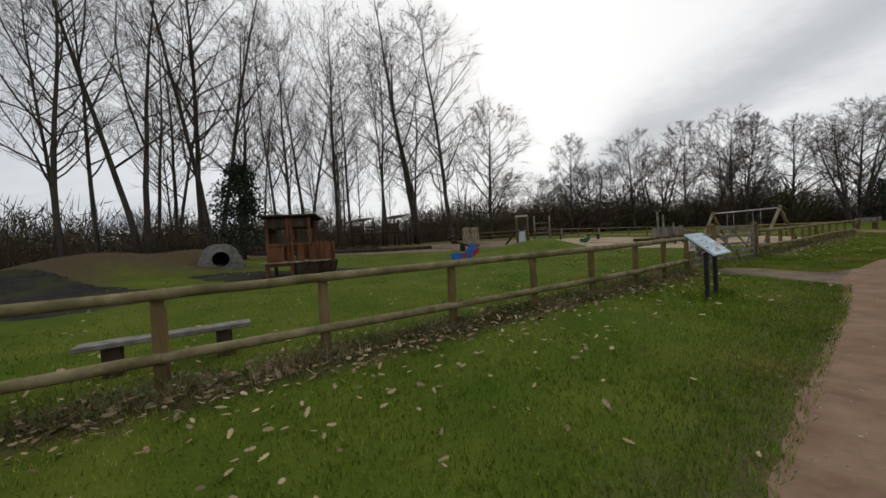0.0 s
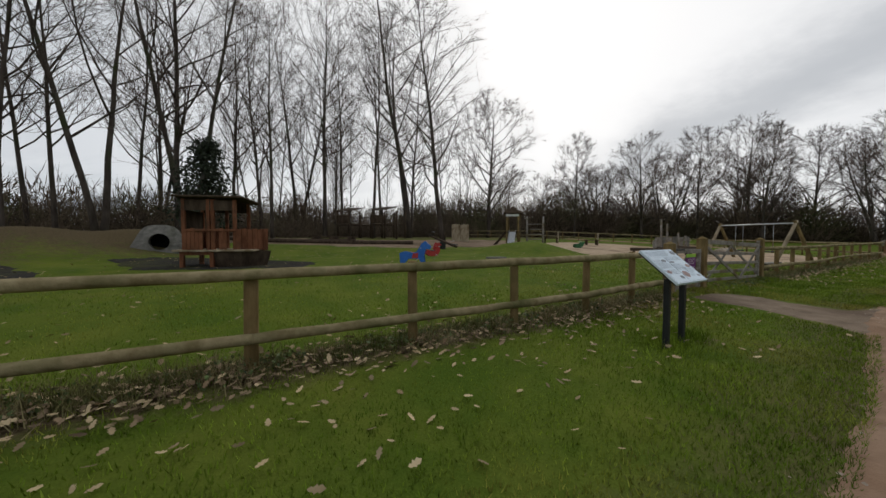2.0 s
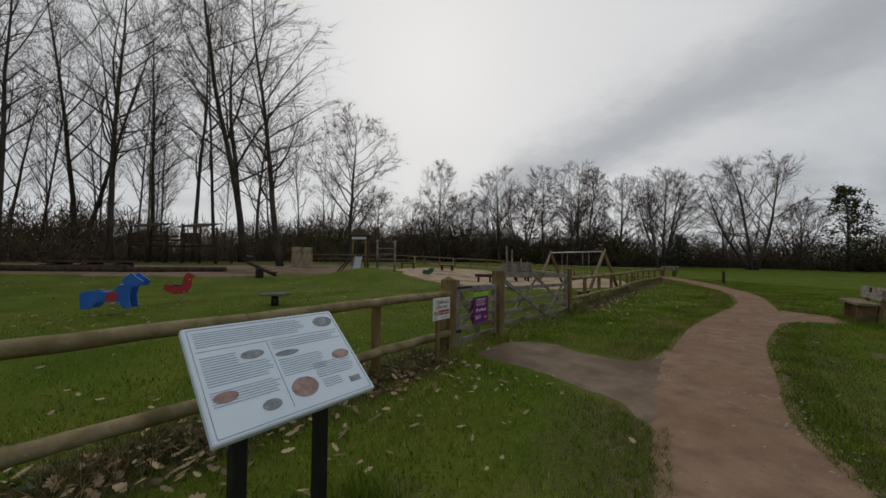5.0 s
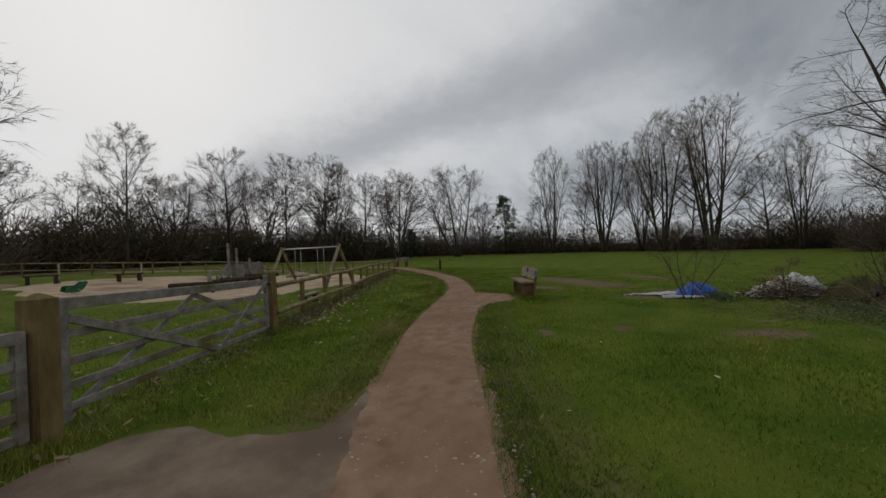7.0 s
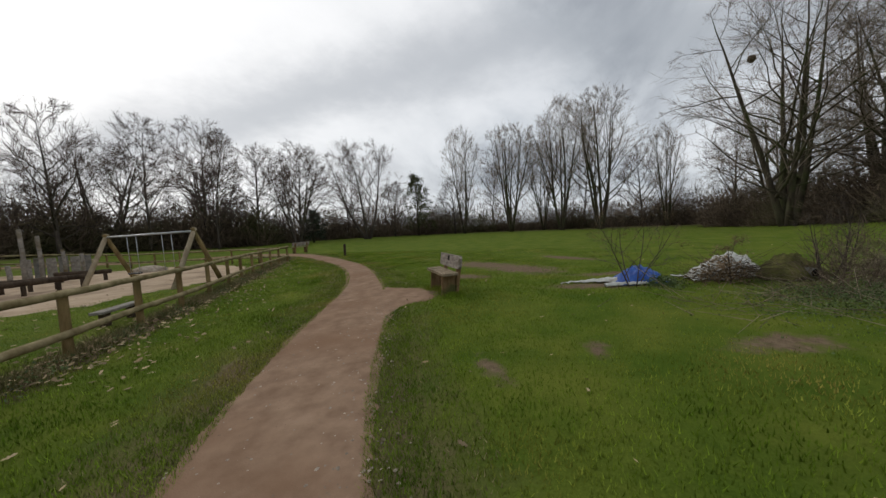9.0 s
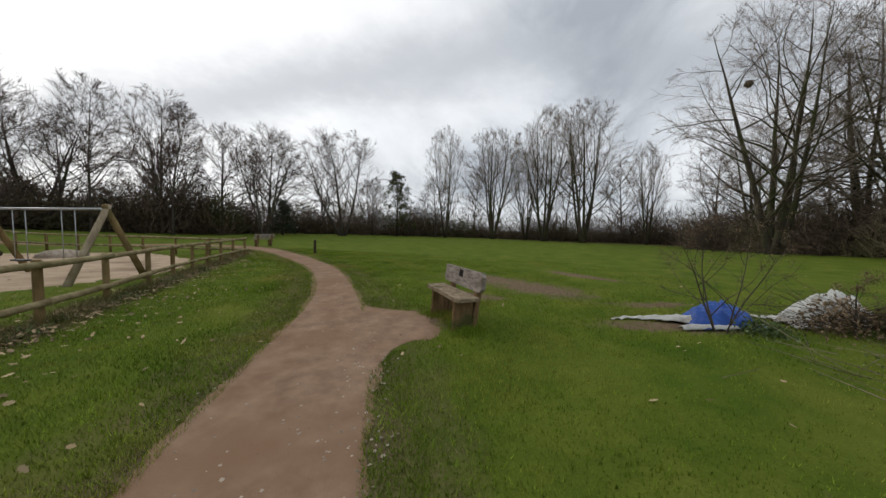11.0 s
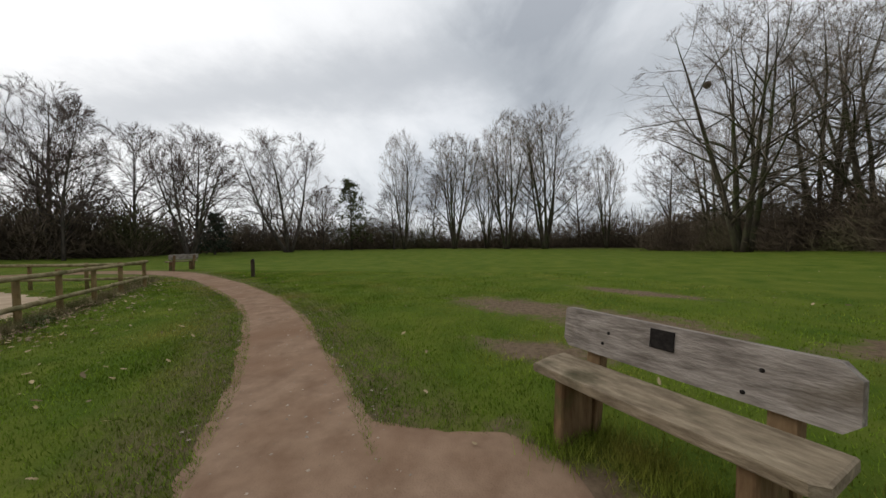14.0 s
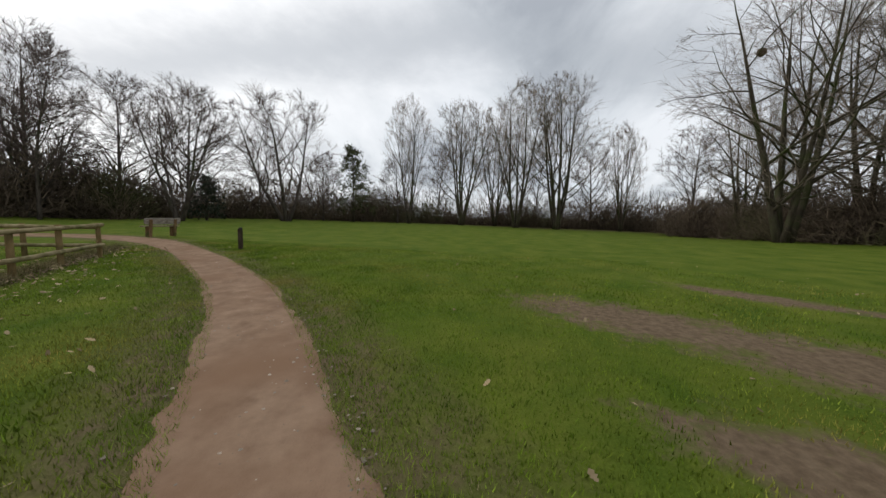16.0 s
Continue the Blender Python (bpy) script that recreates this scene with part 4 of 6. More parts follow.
for i, (x, y, h, wide) in enumerate([(68.5, 31.7, 21.0, 0.75), (72.5, 24.0, 21.3, 1.1), (74.0, 15.2, 25.0, 1.0), (74.4, 8.8, 25.2, 1.15), (76.5, -1.0, 18.0, 0.8), (78.0, 19.0, 19.0, 0.9)]):
    stand(WILLOW[(i + 1) % 2], x, y, h / 22, 70 * i, "", (0, 0), wide)
for i, (x, y, h) in enumerate([(50.4, -7.0, 24.5), (47.2, -13.6, 21), (53.2, -14.4, 24), (42.0, -15.5, 19), (61.0, -9.5, 17)]):
    stand(GIANT, x, y, h / 22, 95 * i + 20)

# a second rank, farther off
rk = random.Random(77)
for i, (x, y, h, proto) in enumerate([(-37, 34, 22, TALL[1]), (-31, 42, 22, TALL[2]), (-12, 56, 21, TALL[0]), (-5, 60, 18, TALL[2]), (3, 66, 14, BROAD), (14, 74, 13, BROAD),
                                      (27, 76, 15, NARROW), (34, 72, 15, BROAD), (44, 72, 17, BROAD), (56, 62, 15, NARROW), (60, 52, 13, BROAD), (66, 46, 11, CHERRY), (80, 30, 15, NARROW), (84, 12, 17, NARROW),
                                      (86, 2, 16, BROAD), (70, -8, 15, BROAD), (66, -18, 18, NARROW), (46, -24, 20, TALL[0]), (38, -27, 18, TALL[2]), (-42, 2, 20, TALL[1]), 
                                      (18, 62, 13, CHERRY), (39, 59, 13, CHERRY)]):
    stand(proto, x, y, h / proto["nominal"], rk.uniform(0, 360))
for i in range(13):
    x, y = rk.uniform(-40, -6), rk.uniform(36, 58)
    stand(TALL[1], x, y, rk.uniform(0.85, 1.2), rk.uniform(0, 360), "", (0, rk.uniform(-3, 3)), 0.8)
for i in range(16):
    ang = rk.uniform(0, 1)
    line_pts = [(-30, 20), (-24, 36), (-12, 50), (4, 58), (20, 63), (36, 62), (52, 50), (66, 36), (76, 22), (77, 4), (66, -9), (52, -13), (42, -16)]
    q = smooth_line(line_pts, 200)[int(ang * 199)]
    stand(SHRUB[i % 2], q[0] + rk.uniform(-2, 2), q[1] + rk.uniform(-2, 2), rk.uniform(0.9, 2.1), rk.uniform(0, 360), "", (0, 0), 1.1)

# ---- scrub and far woods ----


def prisms(name, base, tip, r_base, r_tip):
    """Many thin three-sided stems at once."""
    base, tip = np.asarray(base), np.asarray(tip)
    n = len(base)
    d = tip - base
    d /= np.linalg.norm(d, axis=1)[:, None]
    u = np.cross(d, np.tile((0.31, 0.95, 0.02), (n, 1)))
    u /= np.linalg.norm(u, axis=1)[:, None] + 1e-9
    w = np.cross(d, u)
    vs = []
    for p, r in ((base, r_base), (tip, r_tip)):
        for k in range(3):
            a = 2 * math.pi * k / 3
            vs.append(p + (u * math.cos(a) + w * math.sin(a)) * np.asarray(r)[:, None])
    v = np.stack(vs, axis=1).reshape(-1, 3)
    o = np.arange(n)[:, None] * 6
    tris = np.concatenate([o + np.array(t) for t in ((0, 1, 4), (0, 4, 3), (1, 2, 5), (1, 5, 4), (2, 0, 3), (2, 3, 5))], axis=0)
    return mesh_from_arrays(name, v, tris)


RIM = [(-44, -14), (-38, 6), (-33, 22), (-27, 36), (-14, 50), (2, 60), (18, 66), (36, 66), (52, 56), (64, 43), (75, 30), (81, 14), (80, -2), (70, -11), (56, -15), (45, -19), (34, -24), (22, -32), (0, -44), (-28, -38), (-44, -14)]
nr = np.random.default_rng(5)


def cones(name, base, tip, r):
    """Many thin pointed twigs at once."""
    n = len(base)
    d = tip - base
    d /= np.linalg.norm(d, axis=1)[:, None] + 1e-9
    u = np.cross(d, np.tile((0.31, 0.95, 0.02), (n, 1)))
    u /= np.linalg.norm(u, axis=1)[:, None] + 1e-9
    w = np.cross(d, u)
    r = np.asarray(r)[:, None]
    v = np.stack([base + u * r, base - u * r * 0.5 + w * r * 0.87, base - u * r * 0.5 - w * r * 0.87, tip], axis=1).reshape(-1, 3)
    o = np.arange(n)[:, None] * 4
    return mesh_from_arrays(name, v, np.concatenate([o + np.array(t) for t in ((0, 1, 3), (1, 2, 3), (2, 0, 3))], axis=0))


def thicket(name, line_pts, n, depth, h_lo, h_hi, twigs, r, label, mat):
    """Rounded bare bushes along a line, each a dome of stems with a haze of twigs."""
    line = smooth_line(line_pts, 1200)
    i = nr.integers(0, 1199, n)
    t = line[i + 1] - line[i]
    nrm = np.stack([-t[:, 1], t[:, 0]], axis=1)
    nrm /= np.linalg.norm(nrm, axis=1)[:, None] + 1e-9
    c = line[i] + nr.normal(0, 0.5, (n, 2)) + nrm * (nr.random(n)[:, None] * depth - 1.0)
    tall = np.array([0.6 + 0.8 * (0.5 + 0.5 * noise.noise(Vector((x * 0.11, y * 0.11, 4.0)))) for x, y in c]) * nr.uniform(h_lo, h_hi, n)
    wide = tall * nr.uniform(0.42, 0.75, n)
    foot = land(c[:, 0], c[:, 1]) - 0.1
    k = np.repeat(np.arange(n), twigs)
    m = len(k)
    a, el = nr.uniform(0, 2 * math.pi, m), np.arcsin(nr.random(m) ** 0.8)
    out = np.stack([np.cos(a) * np.cos(el), np.sin(a) * np.cos(el), np.sin(el)], axis=1)
    size = np.stack([wide[k], wide[k], tall[k]], axis=1)
    base = np.stack([c[k, 0], c[k, 1], foot[k]], axis=1)
    rad = (0.12 + 0.80 * nr.random(m) ** 0.6)[:, None]
    p = base + out * size * rad
    d = out * (1, 1, 0.7) + nr.normal(0, 0.55, (m, 3)) + (0, 0, 0.45)
    d /= np.linalg.norm(d, axis=1)[:, None]
    q = p + d * (tall[k] * nr.uniform(0.12, 0.30, m))[:, None]
    q[:, 2] = np.maximum(q[:, 2], foot[k] + 0.1)
    # a few stems from the root to the dome's edge
    ks = np.repeat(np.arange(n), 6)
    sel = nr.integers(0, twigs, len(ks)) + ks * twigs
    rt = base[sel] + nr.normal(0, 0.12, (len(ks), 3)) * (1, 1, 0)
    return tagged(part(name, cones(name, np.concatenate([p, rt]), np.concatenate([q, p[sel]]), np.concatenate([nr.uniform(0.6, 1.3, m) * r, nr.uniform(1.2, 2.2, len(ks)) * r])), mat), label, "scrub", kind="stuff")


SEEN_RIM = [(-40, 0)] + RIM[2:17]
thicket("scrub", SEEN_RIM, 1450, 9.0, 3.0, 6.6, 80, 0.044, "dense bare brown scrub along the edge of the woods", M_SCRUB)
thicket("undergrowth", SEEN_RIM, 800, 4.0, 0.8, 2.4, 40, 0.034, "low dark brambles at the foot of the woods", M_SCRUB)
thicket("woodland_floor_scrub", [(-30, 12), (-24, 22), (-19, 29), (-12, 37), (-4, 45), (6, 52)], 330, 9.0, 1.4, 4.4, 80, 0.024, "thin bare undergrowth between the woodland trunks", M_SCRUB)
thicket("field_edge_scrub", [(66, -5), (58, -9), (48, -10.5), (40, -13), (31, -18), (25, -24)], 400, 7.0, 2.2, 6.0, 120, 0.028, "tangled brown scrub under the large trees", M_SCRUB)
thicket("thicket", [(-10, 48), (6, 57), (20, 62), (34, 61), (46, 55)], 240, 7.0, 4.5, 8.0, 130, 0.048, "tall dense dark thicket behind the play area", M_SCRUB)
thicket("back_scrub", RIM[16:], 120, 9.0, 3.0, 6.0, 40, 0.05, "bare brown scrub behind the start of the path", M_SCRUB)


def leaf_cloud(rng_, centres, per, size, spread_):
    """Small folded leaves round a set of twig ends."""
    c = np.repeat(np.asarray(centres), per, axis=0) + rng_.normal(0, spread_, (len(centres) * per, 3))
    n = len(c)
    a = rng_.normal(0, 1, (n, 3))
    a /= np.linalg.norm(a, axis=1)[:, None]
    b = np.cross(a, rng_.normal(0, 1, (n, 3)))
    b /= np.linalg.norm(b, axis=1)[:, None]
    s = rng_.uniform(0.6, 1.3, n)[:, None] * size
    nrm = np.cross(a, b)
    v = np.stack([c, c + a * s * 0.5 + b * s * 0.4 + nrm * s * 0.15, c + a * s, c + a * s * 0.5 - b * s * 0.4 + nrm * s * 0.15], axis=1).reshape(-1, 3)
    o = np.arange(n)[:, None] * 4
    return v, np.concatenate([o + np.array((0, 1, 2)), o + np.array((0, 2, 3))], axis=0)


def evergreen(x, y, h, w, n, mat, label, seed, leaf=0.16, gaps=0.25):
    r_ = np.random.default_rng(seed)
    t = thing("evergreen_tree", pose(x, y, gz(x, y)), label, "tree")
    part("trunk", Geo().tube([(0, 0, -0.2), (0.05, 0, h * 0.5), (0, 0, h * 0.95)], [0.16, 0.11, 0.02], 8), M_BARK, t)
    ends, br = [], Geo()
    for i in range(n):
        z = h * (0.08 + 0.9 * r_.random() ** 0.85)
        k = 1 - (z / h) ** 1.6 * 0.8
        a = r_.uniform(0, 2 * math.pi)
        rad = w * k * (0.35 + 0.65 * r_.random()) * (1 + gaps * math.sin(3 * a + z * 2.3))
        e = (math.cos(a) * rad, math.sin(a) * rad, z + 0.05 * rad)
        ends.append(e)
        if i % 3 == 0:
            br.tube([(0, 0, z - 0.35 * rad), e], [0.03, 0.008], 3, False)
    tagged(part("branch_work", br, M_BARK, t), kind="stuff")
    v, f = leaf_cloud(r_, ends, 22, leaf, 0.22)
    part("crown", mesh_from_arrays("crown", v, f), mat, t)
    return t


evergreen(-14.3, 18.0, 6.0, 1.9, 260, M_EVERGREEN, "dark evergreen tree standing among bare trunks", 3)
evergreen(62.6, 38.2, 11.0, 3.3, 210, M_OLIVE, "thin olive-leaved tree at the edge of the field", 4, 0.22, 0.4)
evergreen(-24.0, 10.0, 3.0, 2.2, 130, M_EVERGREEN, "dark evergreen bush at the woodland edge", 6)
evergreen(47.5, 48.0, 5.0, 2.2, 140, M_EVERGREEN, "dark ivy-clad bush among the field-edge trees", 7, 0.2)

nest = part("bird_nest", Geo().tube([(0, 0, -0.35), (0, 0, -0.1), (0, 0, 0.25)], [0.12, 0.36, 0.28], 9), M_SCRUB, None, "", pose(51.75, -4.9, 15.2))
tagged(nest, "dark twig nest high in a large bare tree", "nest")

# ---- the grass itself ----


def blades(name, n, lo, hi, h_lo, h_hi, w, mat, label, keep, lean=0.5, sampler=None):
    """Single grass blades, bent over, where keep() allows."""
    if sampler is None:
        x, y = nr.uniform(lo[0], hi[0], n), nr.uniform(lo[1], hi[1], n)
    else:
        x, y = sampler(n)
    ok = keep(x, y)
    x, y = x[ok], y[ok]
    m = len(x)
    z = land(x, y)
    a = nr.uniform(0, 2 * math.pi, m)
    h = nr.uniform(h_lo, h_hi, m)
    b = nr.uniform(0, lean, m) * h
    dx, dy = np.cos(a), np.sin(a)
    t = nr.uniform(0, 2 * math.pi, m)
    wx, wy = np.cos(t) * w * 0.5, np.sin(t) * w * 0.5
    p0 = np.stack([x - wx, y - wy, z - 0.01], 1)
    p1 = np.stack([x + wx, y + wy, z - 0.01], 1)
    p2 = np.stack([x + dx * b, y + dy * b, z + h], 1)
    v = np.stack([p0, p1, p2], 1).reshape(-1, 3)
    return tagged(part(name, mesh_from_arrays(name, v, np.arange(3 * m).reshape(-1, 3)), mat), label, "grass", kind="stuff")


left_line, right_line = smooth_line(LEFT_EDGE, 260), smooth_line(RIGHT_EDGE, 260)


def near_path(half_lo, half_hi, i_lo, i_hi):
    """Samples beside the path's edges, outside it."""
    def draw(n):
        i = nr.integers(i_lo, i_hi, n)
        side = nr.random(n) < 0.5
        f = nr.random(n)[:, None]
        e = np.where(side[:, None], left_line[i], right_line[i])
        nxt = np.where(side[:, None], left_line[i + 1], right_line[i + 1])
        d = nxt - e
        d /= np.linalg.norm(d, axis=1)[:, None]
        out = np.where(side[:, None], np.stack([-d[:, 1], d[:, 0]], 1), np.stack([d[:, 1], -d[:, 0]], 1))
        q = e + (nxt - e) * f + out * (half_lo + (half_hi - half_lo) * nr.random(n) ** 1.5)[:, None]
        return q[:, 0], q[:, 1]
    return draw


def inside(poly, x, y):
    """Whether points lie in a polygon."""
    hit = np.zeros(len(x), dtype=bool)
    for (ax, ay), (bx, by) in zip(poly, poly[1:] + poly[:1]):
        cross = (ay > y) != (by > y)
        with np.errstate(divide="ignore", invalid="ignore"):
            hit ^= cross & (x < (bx - ax) * (y - ay) / (by - ay) + ax)
    return hit


def clear(x, y):
    """True on grass: off the path, the spur, the bench standing, sand and bare soil."""
    c = cover(x, y)
    bad = inside(SPUR_LOW + SPUR_HIGH[::-1], x, y) | inside(APRON, x, y) | (np.hypot((x - 14) / 8.0, (y - 28) / 8.0) < 1.0)
    bad |= inside([tuple(q) for q in left_line] + [tuple(q) for q in right_line[::-1]], x, y)
    return ~bad & (c[:, 0] < 0.25 + 0.6 * nr.random(len(x))) & ((c[:, 1] < 0.75) | (inward(x, y) < 3))




def verge(n):
    """Samples that thin out away from the path."""
    x_, y_ = nr.uniform(-3, 30, n), nr.uniform(-4, 27, n)
    gap = path_gap(x_, y_)
    ok_ = nr.random(n) < np.clip(1.12 - gap / 7.5, 0, 1) ** 1.5
    return x_[ok_], y_[ok_]


blades("lawn_grass", 1250000, (0, 0), (0, 0), 0.018, 0.052, 0.011, M_BLADE, "short mown grass beside the path", clear, 0.9, verge)
blades("lawn_grass", 200000, (-6, -3), (30, 30), 0.02, 0.045, 0.016, M_BLADE, "short mown winter grass", lambda x, y: clear(x, y) & (inward(x, y) < 16) & (path_gap(x, y) < 11), 0.9)
blades("path_edge_grass", 70000, (0, 0), (0, 0), 0.02, 0.06, 0.008, M_BLADE, "ragged grass creeping over the path's edge", lambda x, y: ~inside(SPUR_LOW + SPUR_HIGH[::-1], x, y) & ~inside(APRON, x, y), 1.2, near_path(-0.16, 0.3, 14, 190))


def fence_line(n):
    i = nr.random(n) * 43.0 - 22.0
    s = nr.normal(-0.02, 0.16, n)
    return GATE_FAR[0] + AX[0] * i + NX[0] * s, GATE_FAR[1] + AX[1] * i + NX[1] * s


def off_gate(x, y):
    a = along(x, y)
    dens = np.array([noise.noise(Vector((q * 1.3, 3.0, 1.0))) for q in a])
    return ((a < -5.6) | (a > 0.1) | (nr.random(len(x)) < 0.12)) & (dens > -0.25)


blades("verge_grass", 26000, (0, 0), (0, 0), 0.015, 0.04, 0.009, M_DRYGRASS, "thin dry trodden grass beside the path", lambda x, y: ~inside(APRON, x, y) & ~inside(SPUR_LOW + SPUR_HIGH[::-1], x, y), 1.3, near_path(-0.05, 0.75, 14, 190))
blades("rank_grass", 34000, (0, 0), (0, 0), 0.06, 0.26, 0.008, M_DRYGRASS, "rank dry grass and stalks left under the fence", off_gate, 1.1, fence_line)


def tuft_spots(n):
    k = np.array([(17.3, 10.95), (17.45, 10.75), (16.75, 10.05), (16.5, 10.0), (4.95, 5.42), (5.38, 5.8), (6.4, 8.6), (7.4, 9.5), (10.4, 12.4), (10.55, 12.35), (16.9, 10.3), (17.2, 10.5)])
    i = nr.integers(0, len(k), n)
    return k[i, 0] + nr.normal(0, 0.12, n), k[i, 1] + nr.normal(0, 0.12, n)


blades("grass_tufts", 9000, (0, 0), (0, 0), 0.05, 0.15, 0.007, M_BLADE, "long unmown grass round legs and posts", lambda x, y: x > -99, 0.9, tuft_spots)

# ---- fallen leaves ----


def leaves(name, x, y, size, mat, label, lift=0.03):
    """Lobed, curled oak leaves lying on the grass."""
    n = len(x)
    prof = np.array([(0.0, 0.0), (0.18, 0.16), (0.30, 0.10), (0.45, 0.27), (0.56, 0.15), (0.74, 0.24), (0.86, 0.12), (1.0, 0.0), (0.86, -0.13), (0.72, -0.23), (0.58, -0.14), (0.44, -0.26), (0.30, -0.11), (0.17, -0.15)])
    k = len(prof)
    a = nr.uniform(0, 2 * math.pi, n)
    s = nr.uniform(0.65, 1.25, n) * size
    curl = nr.uniform(-0.5, 1.2, n)
    tilt = nr.normal(0, 0.35, n)
    roll_ = nr.normal(0, 0.45, n)
    z = land(x, y) + nr.uniform(0.3, 1.2, n) * lift
    px, py = prof[None, :, 0] - 0.5, prof[None, :, 1]
    pz = curl[:, None] * (py ** 2 * 1.6 + px ** 2 * 0.5) + tilt[:, None] * px + roll_[:, None] * py
    ca, sa = np.cos(a)[:, None], np.sin(a)[:, None]
    vx = x[:, None] + s[:, None] * (px * ca - py * sa)
    vy = y[:, None] + s[:, None] * (px * sa + py * ca)
    vz = z[:, None] + s[:, None] * pz * 0.7
    v = np.stack([vx, vy, vz], -1).reshape(-1, 3)
    pairs = [(0, 1, 13), (1, 2, 13), (2, 12, 13), (2, 3, 12), (3, 11, 12), (3, 4, 11), (4, 10, 11), (4, 5, 10), (5, 9, 10), (5, 6, 9), (6, 8, 9), (6, 7, 8)]
    o = np.arange(n)[:, None] * k
    tris = np.concatenate([o + np.array(t) for t in pairs], axis=0)
    return tagged(part(name, mesh_from_arrays(name, v, tris), mat), label, "leaves", kind="stuff")


x, y = fence_line(5200)
ok = off_gate(x, y) & (nr.random(5200) < 0.8)
x, y = x[ok] + nr.normal(0, 0.16, ok.sum()), y[ok] + nr.normal(0, 0.16, ok.sum())
leaves("leaf_litter", x, y, 0.095, M_LEAF_DARK, "brown damp oak leaves drifted under the fence", 0.055)
x, y = fence_line(4200)
ok = (along(x, y) < -5.8) | (along(x, y) > 0.3)
k = nr.exponential(0.55, ok.sum()) * np.where(nr.random(ok.sum()) < 0.7, -1, 1)
leaves("fallen_leaves", x[ok] + NX[0] * k, y[ok] + NX[1] * k, 0.078, M_LEAF, "pale dry oak leaves scattered by the fence", 0.065)
x, y = nr.uniform(-10, 30, 8000), nr.uniform(-4, 24, 8000)
s_ = inward(x, y)
dens = np.array([0.55 + 0.9 * noise.noise(Vector((q * 0.5, w_ * 0.5, 9))) for q, w_ in zip(x, y)]) * np.where(s_ > 0, 0.9, np.exp(s_ / 2.6) + 0.11)
ok = (nr.random(8000) < dens) & (path_gap(x, y) > 1.0)
leaves("fallen_leaves", x[ok], y[ok], 0.074, M_LEAF, "pale dry oak leaves scattered over the grass", 0.06)


def stones(name, n, i_lo, i_hi, size, mat, label, edge):
    i = nr.integers(i_lo, i_hi, n)
    f = np.where(nr.random(n) < edge, 1 - np.abs(nr.normal(0, 0.14, n)), nr.random(n)).clip(0.05, 0.97)
    q = left_line[i] + (right_line[i] - left_line[i]) * f[:, None] + nr.normal(0, 0.1, (n, 2))
    g = Geo()
    g.smooth = False
    for (x_, y_), s in zip(q, nr.uniform(0.4, 1.3, n) * size):
        h = s * random.uniform(0.4, 0.7)
        z = gz(x_, y_) + 0.014
        b = len(g.v)
        k = 5
        for j in range(k):
            an = 2 * math.pi * j / k + random.uniform(-0.3, 0.3)
            g.v.append(Vector((x_ + math.cos(an) * s * random.uniform(0.7, 1.2), y_ + math.sin(an) * s * random.uniform(0.7, 1.2), z)))
        g.v.append(Vector((x_ + random.uniform(-0.3, 0.3) * s, y_ + random.uniform(-0.3, 0.3) * s, z + h)))
        for j in range(k):
            g.f.append((b + j, b + (j + 1) % k, b + k))
    return tagged(part(name, g, mat), label, "stones", kind="stuff")


stones("path_stones", 1700, 24, 190, 0.016, M_STONE, "small pale stones in the gravel path", 0.45)
stones("path_pebbles", 2600, 24, 190, 0.008, M_SPUR, "fine brown grit on the path", 0.2)

# ---- signs ----


def text_mesh(body, size):
    c = bpy.data.curves.new("words", "FONT")
    c.body, c.size, c.extrude, c.align_x = body, size, 0.0008, "LEFT"
    ob = bpy.data.objects.new("words", c)
    me_ = bpy.data.meshes.new_from_object(ob)
    bpy.data.objects.remove(ob)
    return me_


FACE = Matrix.Rotation(radians(90), 4, "X")
notice = thing("notice_board", pose(6.20, 8.23, 0.82, 0, 0, YAW), "small white children's play area notice on a post", "sign")
part("board", Geo().box(Matrix.Identity(4), 0.36, 0.012, 0.29, 0.003), M_WHITE, notice)
part("post", Geo().tube([(-0.02, 0.05, -0.95), (-0.02, 0.05, 0.15)], [0.035, 0.032], 8), M_POST, notice)
for words, x, z, size in (("Children's", -0.115, 0.068, 0.064), ("play area", -0.115, 0.010, 0.064)):
    part("lettering", text_mesh(words, size), M_BLACK, notice, "", Matrix.Translation((x, -0.0075, z)) @ FACE)
part("red_strip", Geo().box(pose(0.045, -0.007, -0.048), 0.23, 0.004, 0.062, 0.001), M_RED, notice)
part("lettering", text_mesh("No smoking", 0.043), M_WHITE, notice, "", Matrix.Translation((-0.062, -0.0098, -0.062)) @ FACE)
g = Geo()
for i in range(16):
    a0, a1 = 2 * math.pi * i / 16, 2 * math.pi * (i + 1) / 16
    g.tube([(-0.125 + 0.03 * math.cos(a0), -0.008, -0.055 + 0.03 * math.sin(a0)), (-0.125 + 0.03 * math.cos(a1), -0.008, -0.055 + 0.03 * math.sin(a1))], [0.004, 0.004], 4)
g.tube([(-0.146, -0.008, -0.034), (-0.104, -0.008, -0.076)], [0.004, 0.004], 4)
part("symbol", g, M_BLACK, notice)
part("small_print", Geo().box(pose(-0.13, -0.0075, -0.115), 0.06, 0.003, 0.016, 0), M_INK, notice)
part("small_print", Geo().box(pose(0.07, -0.0075, -0.112), 0.16, 0.003, 0.006, 0), M_INK, notice)

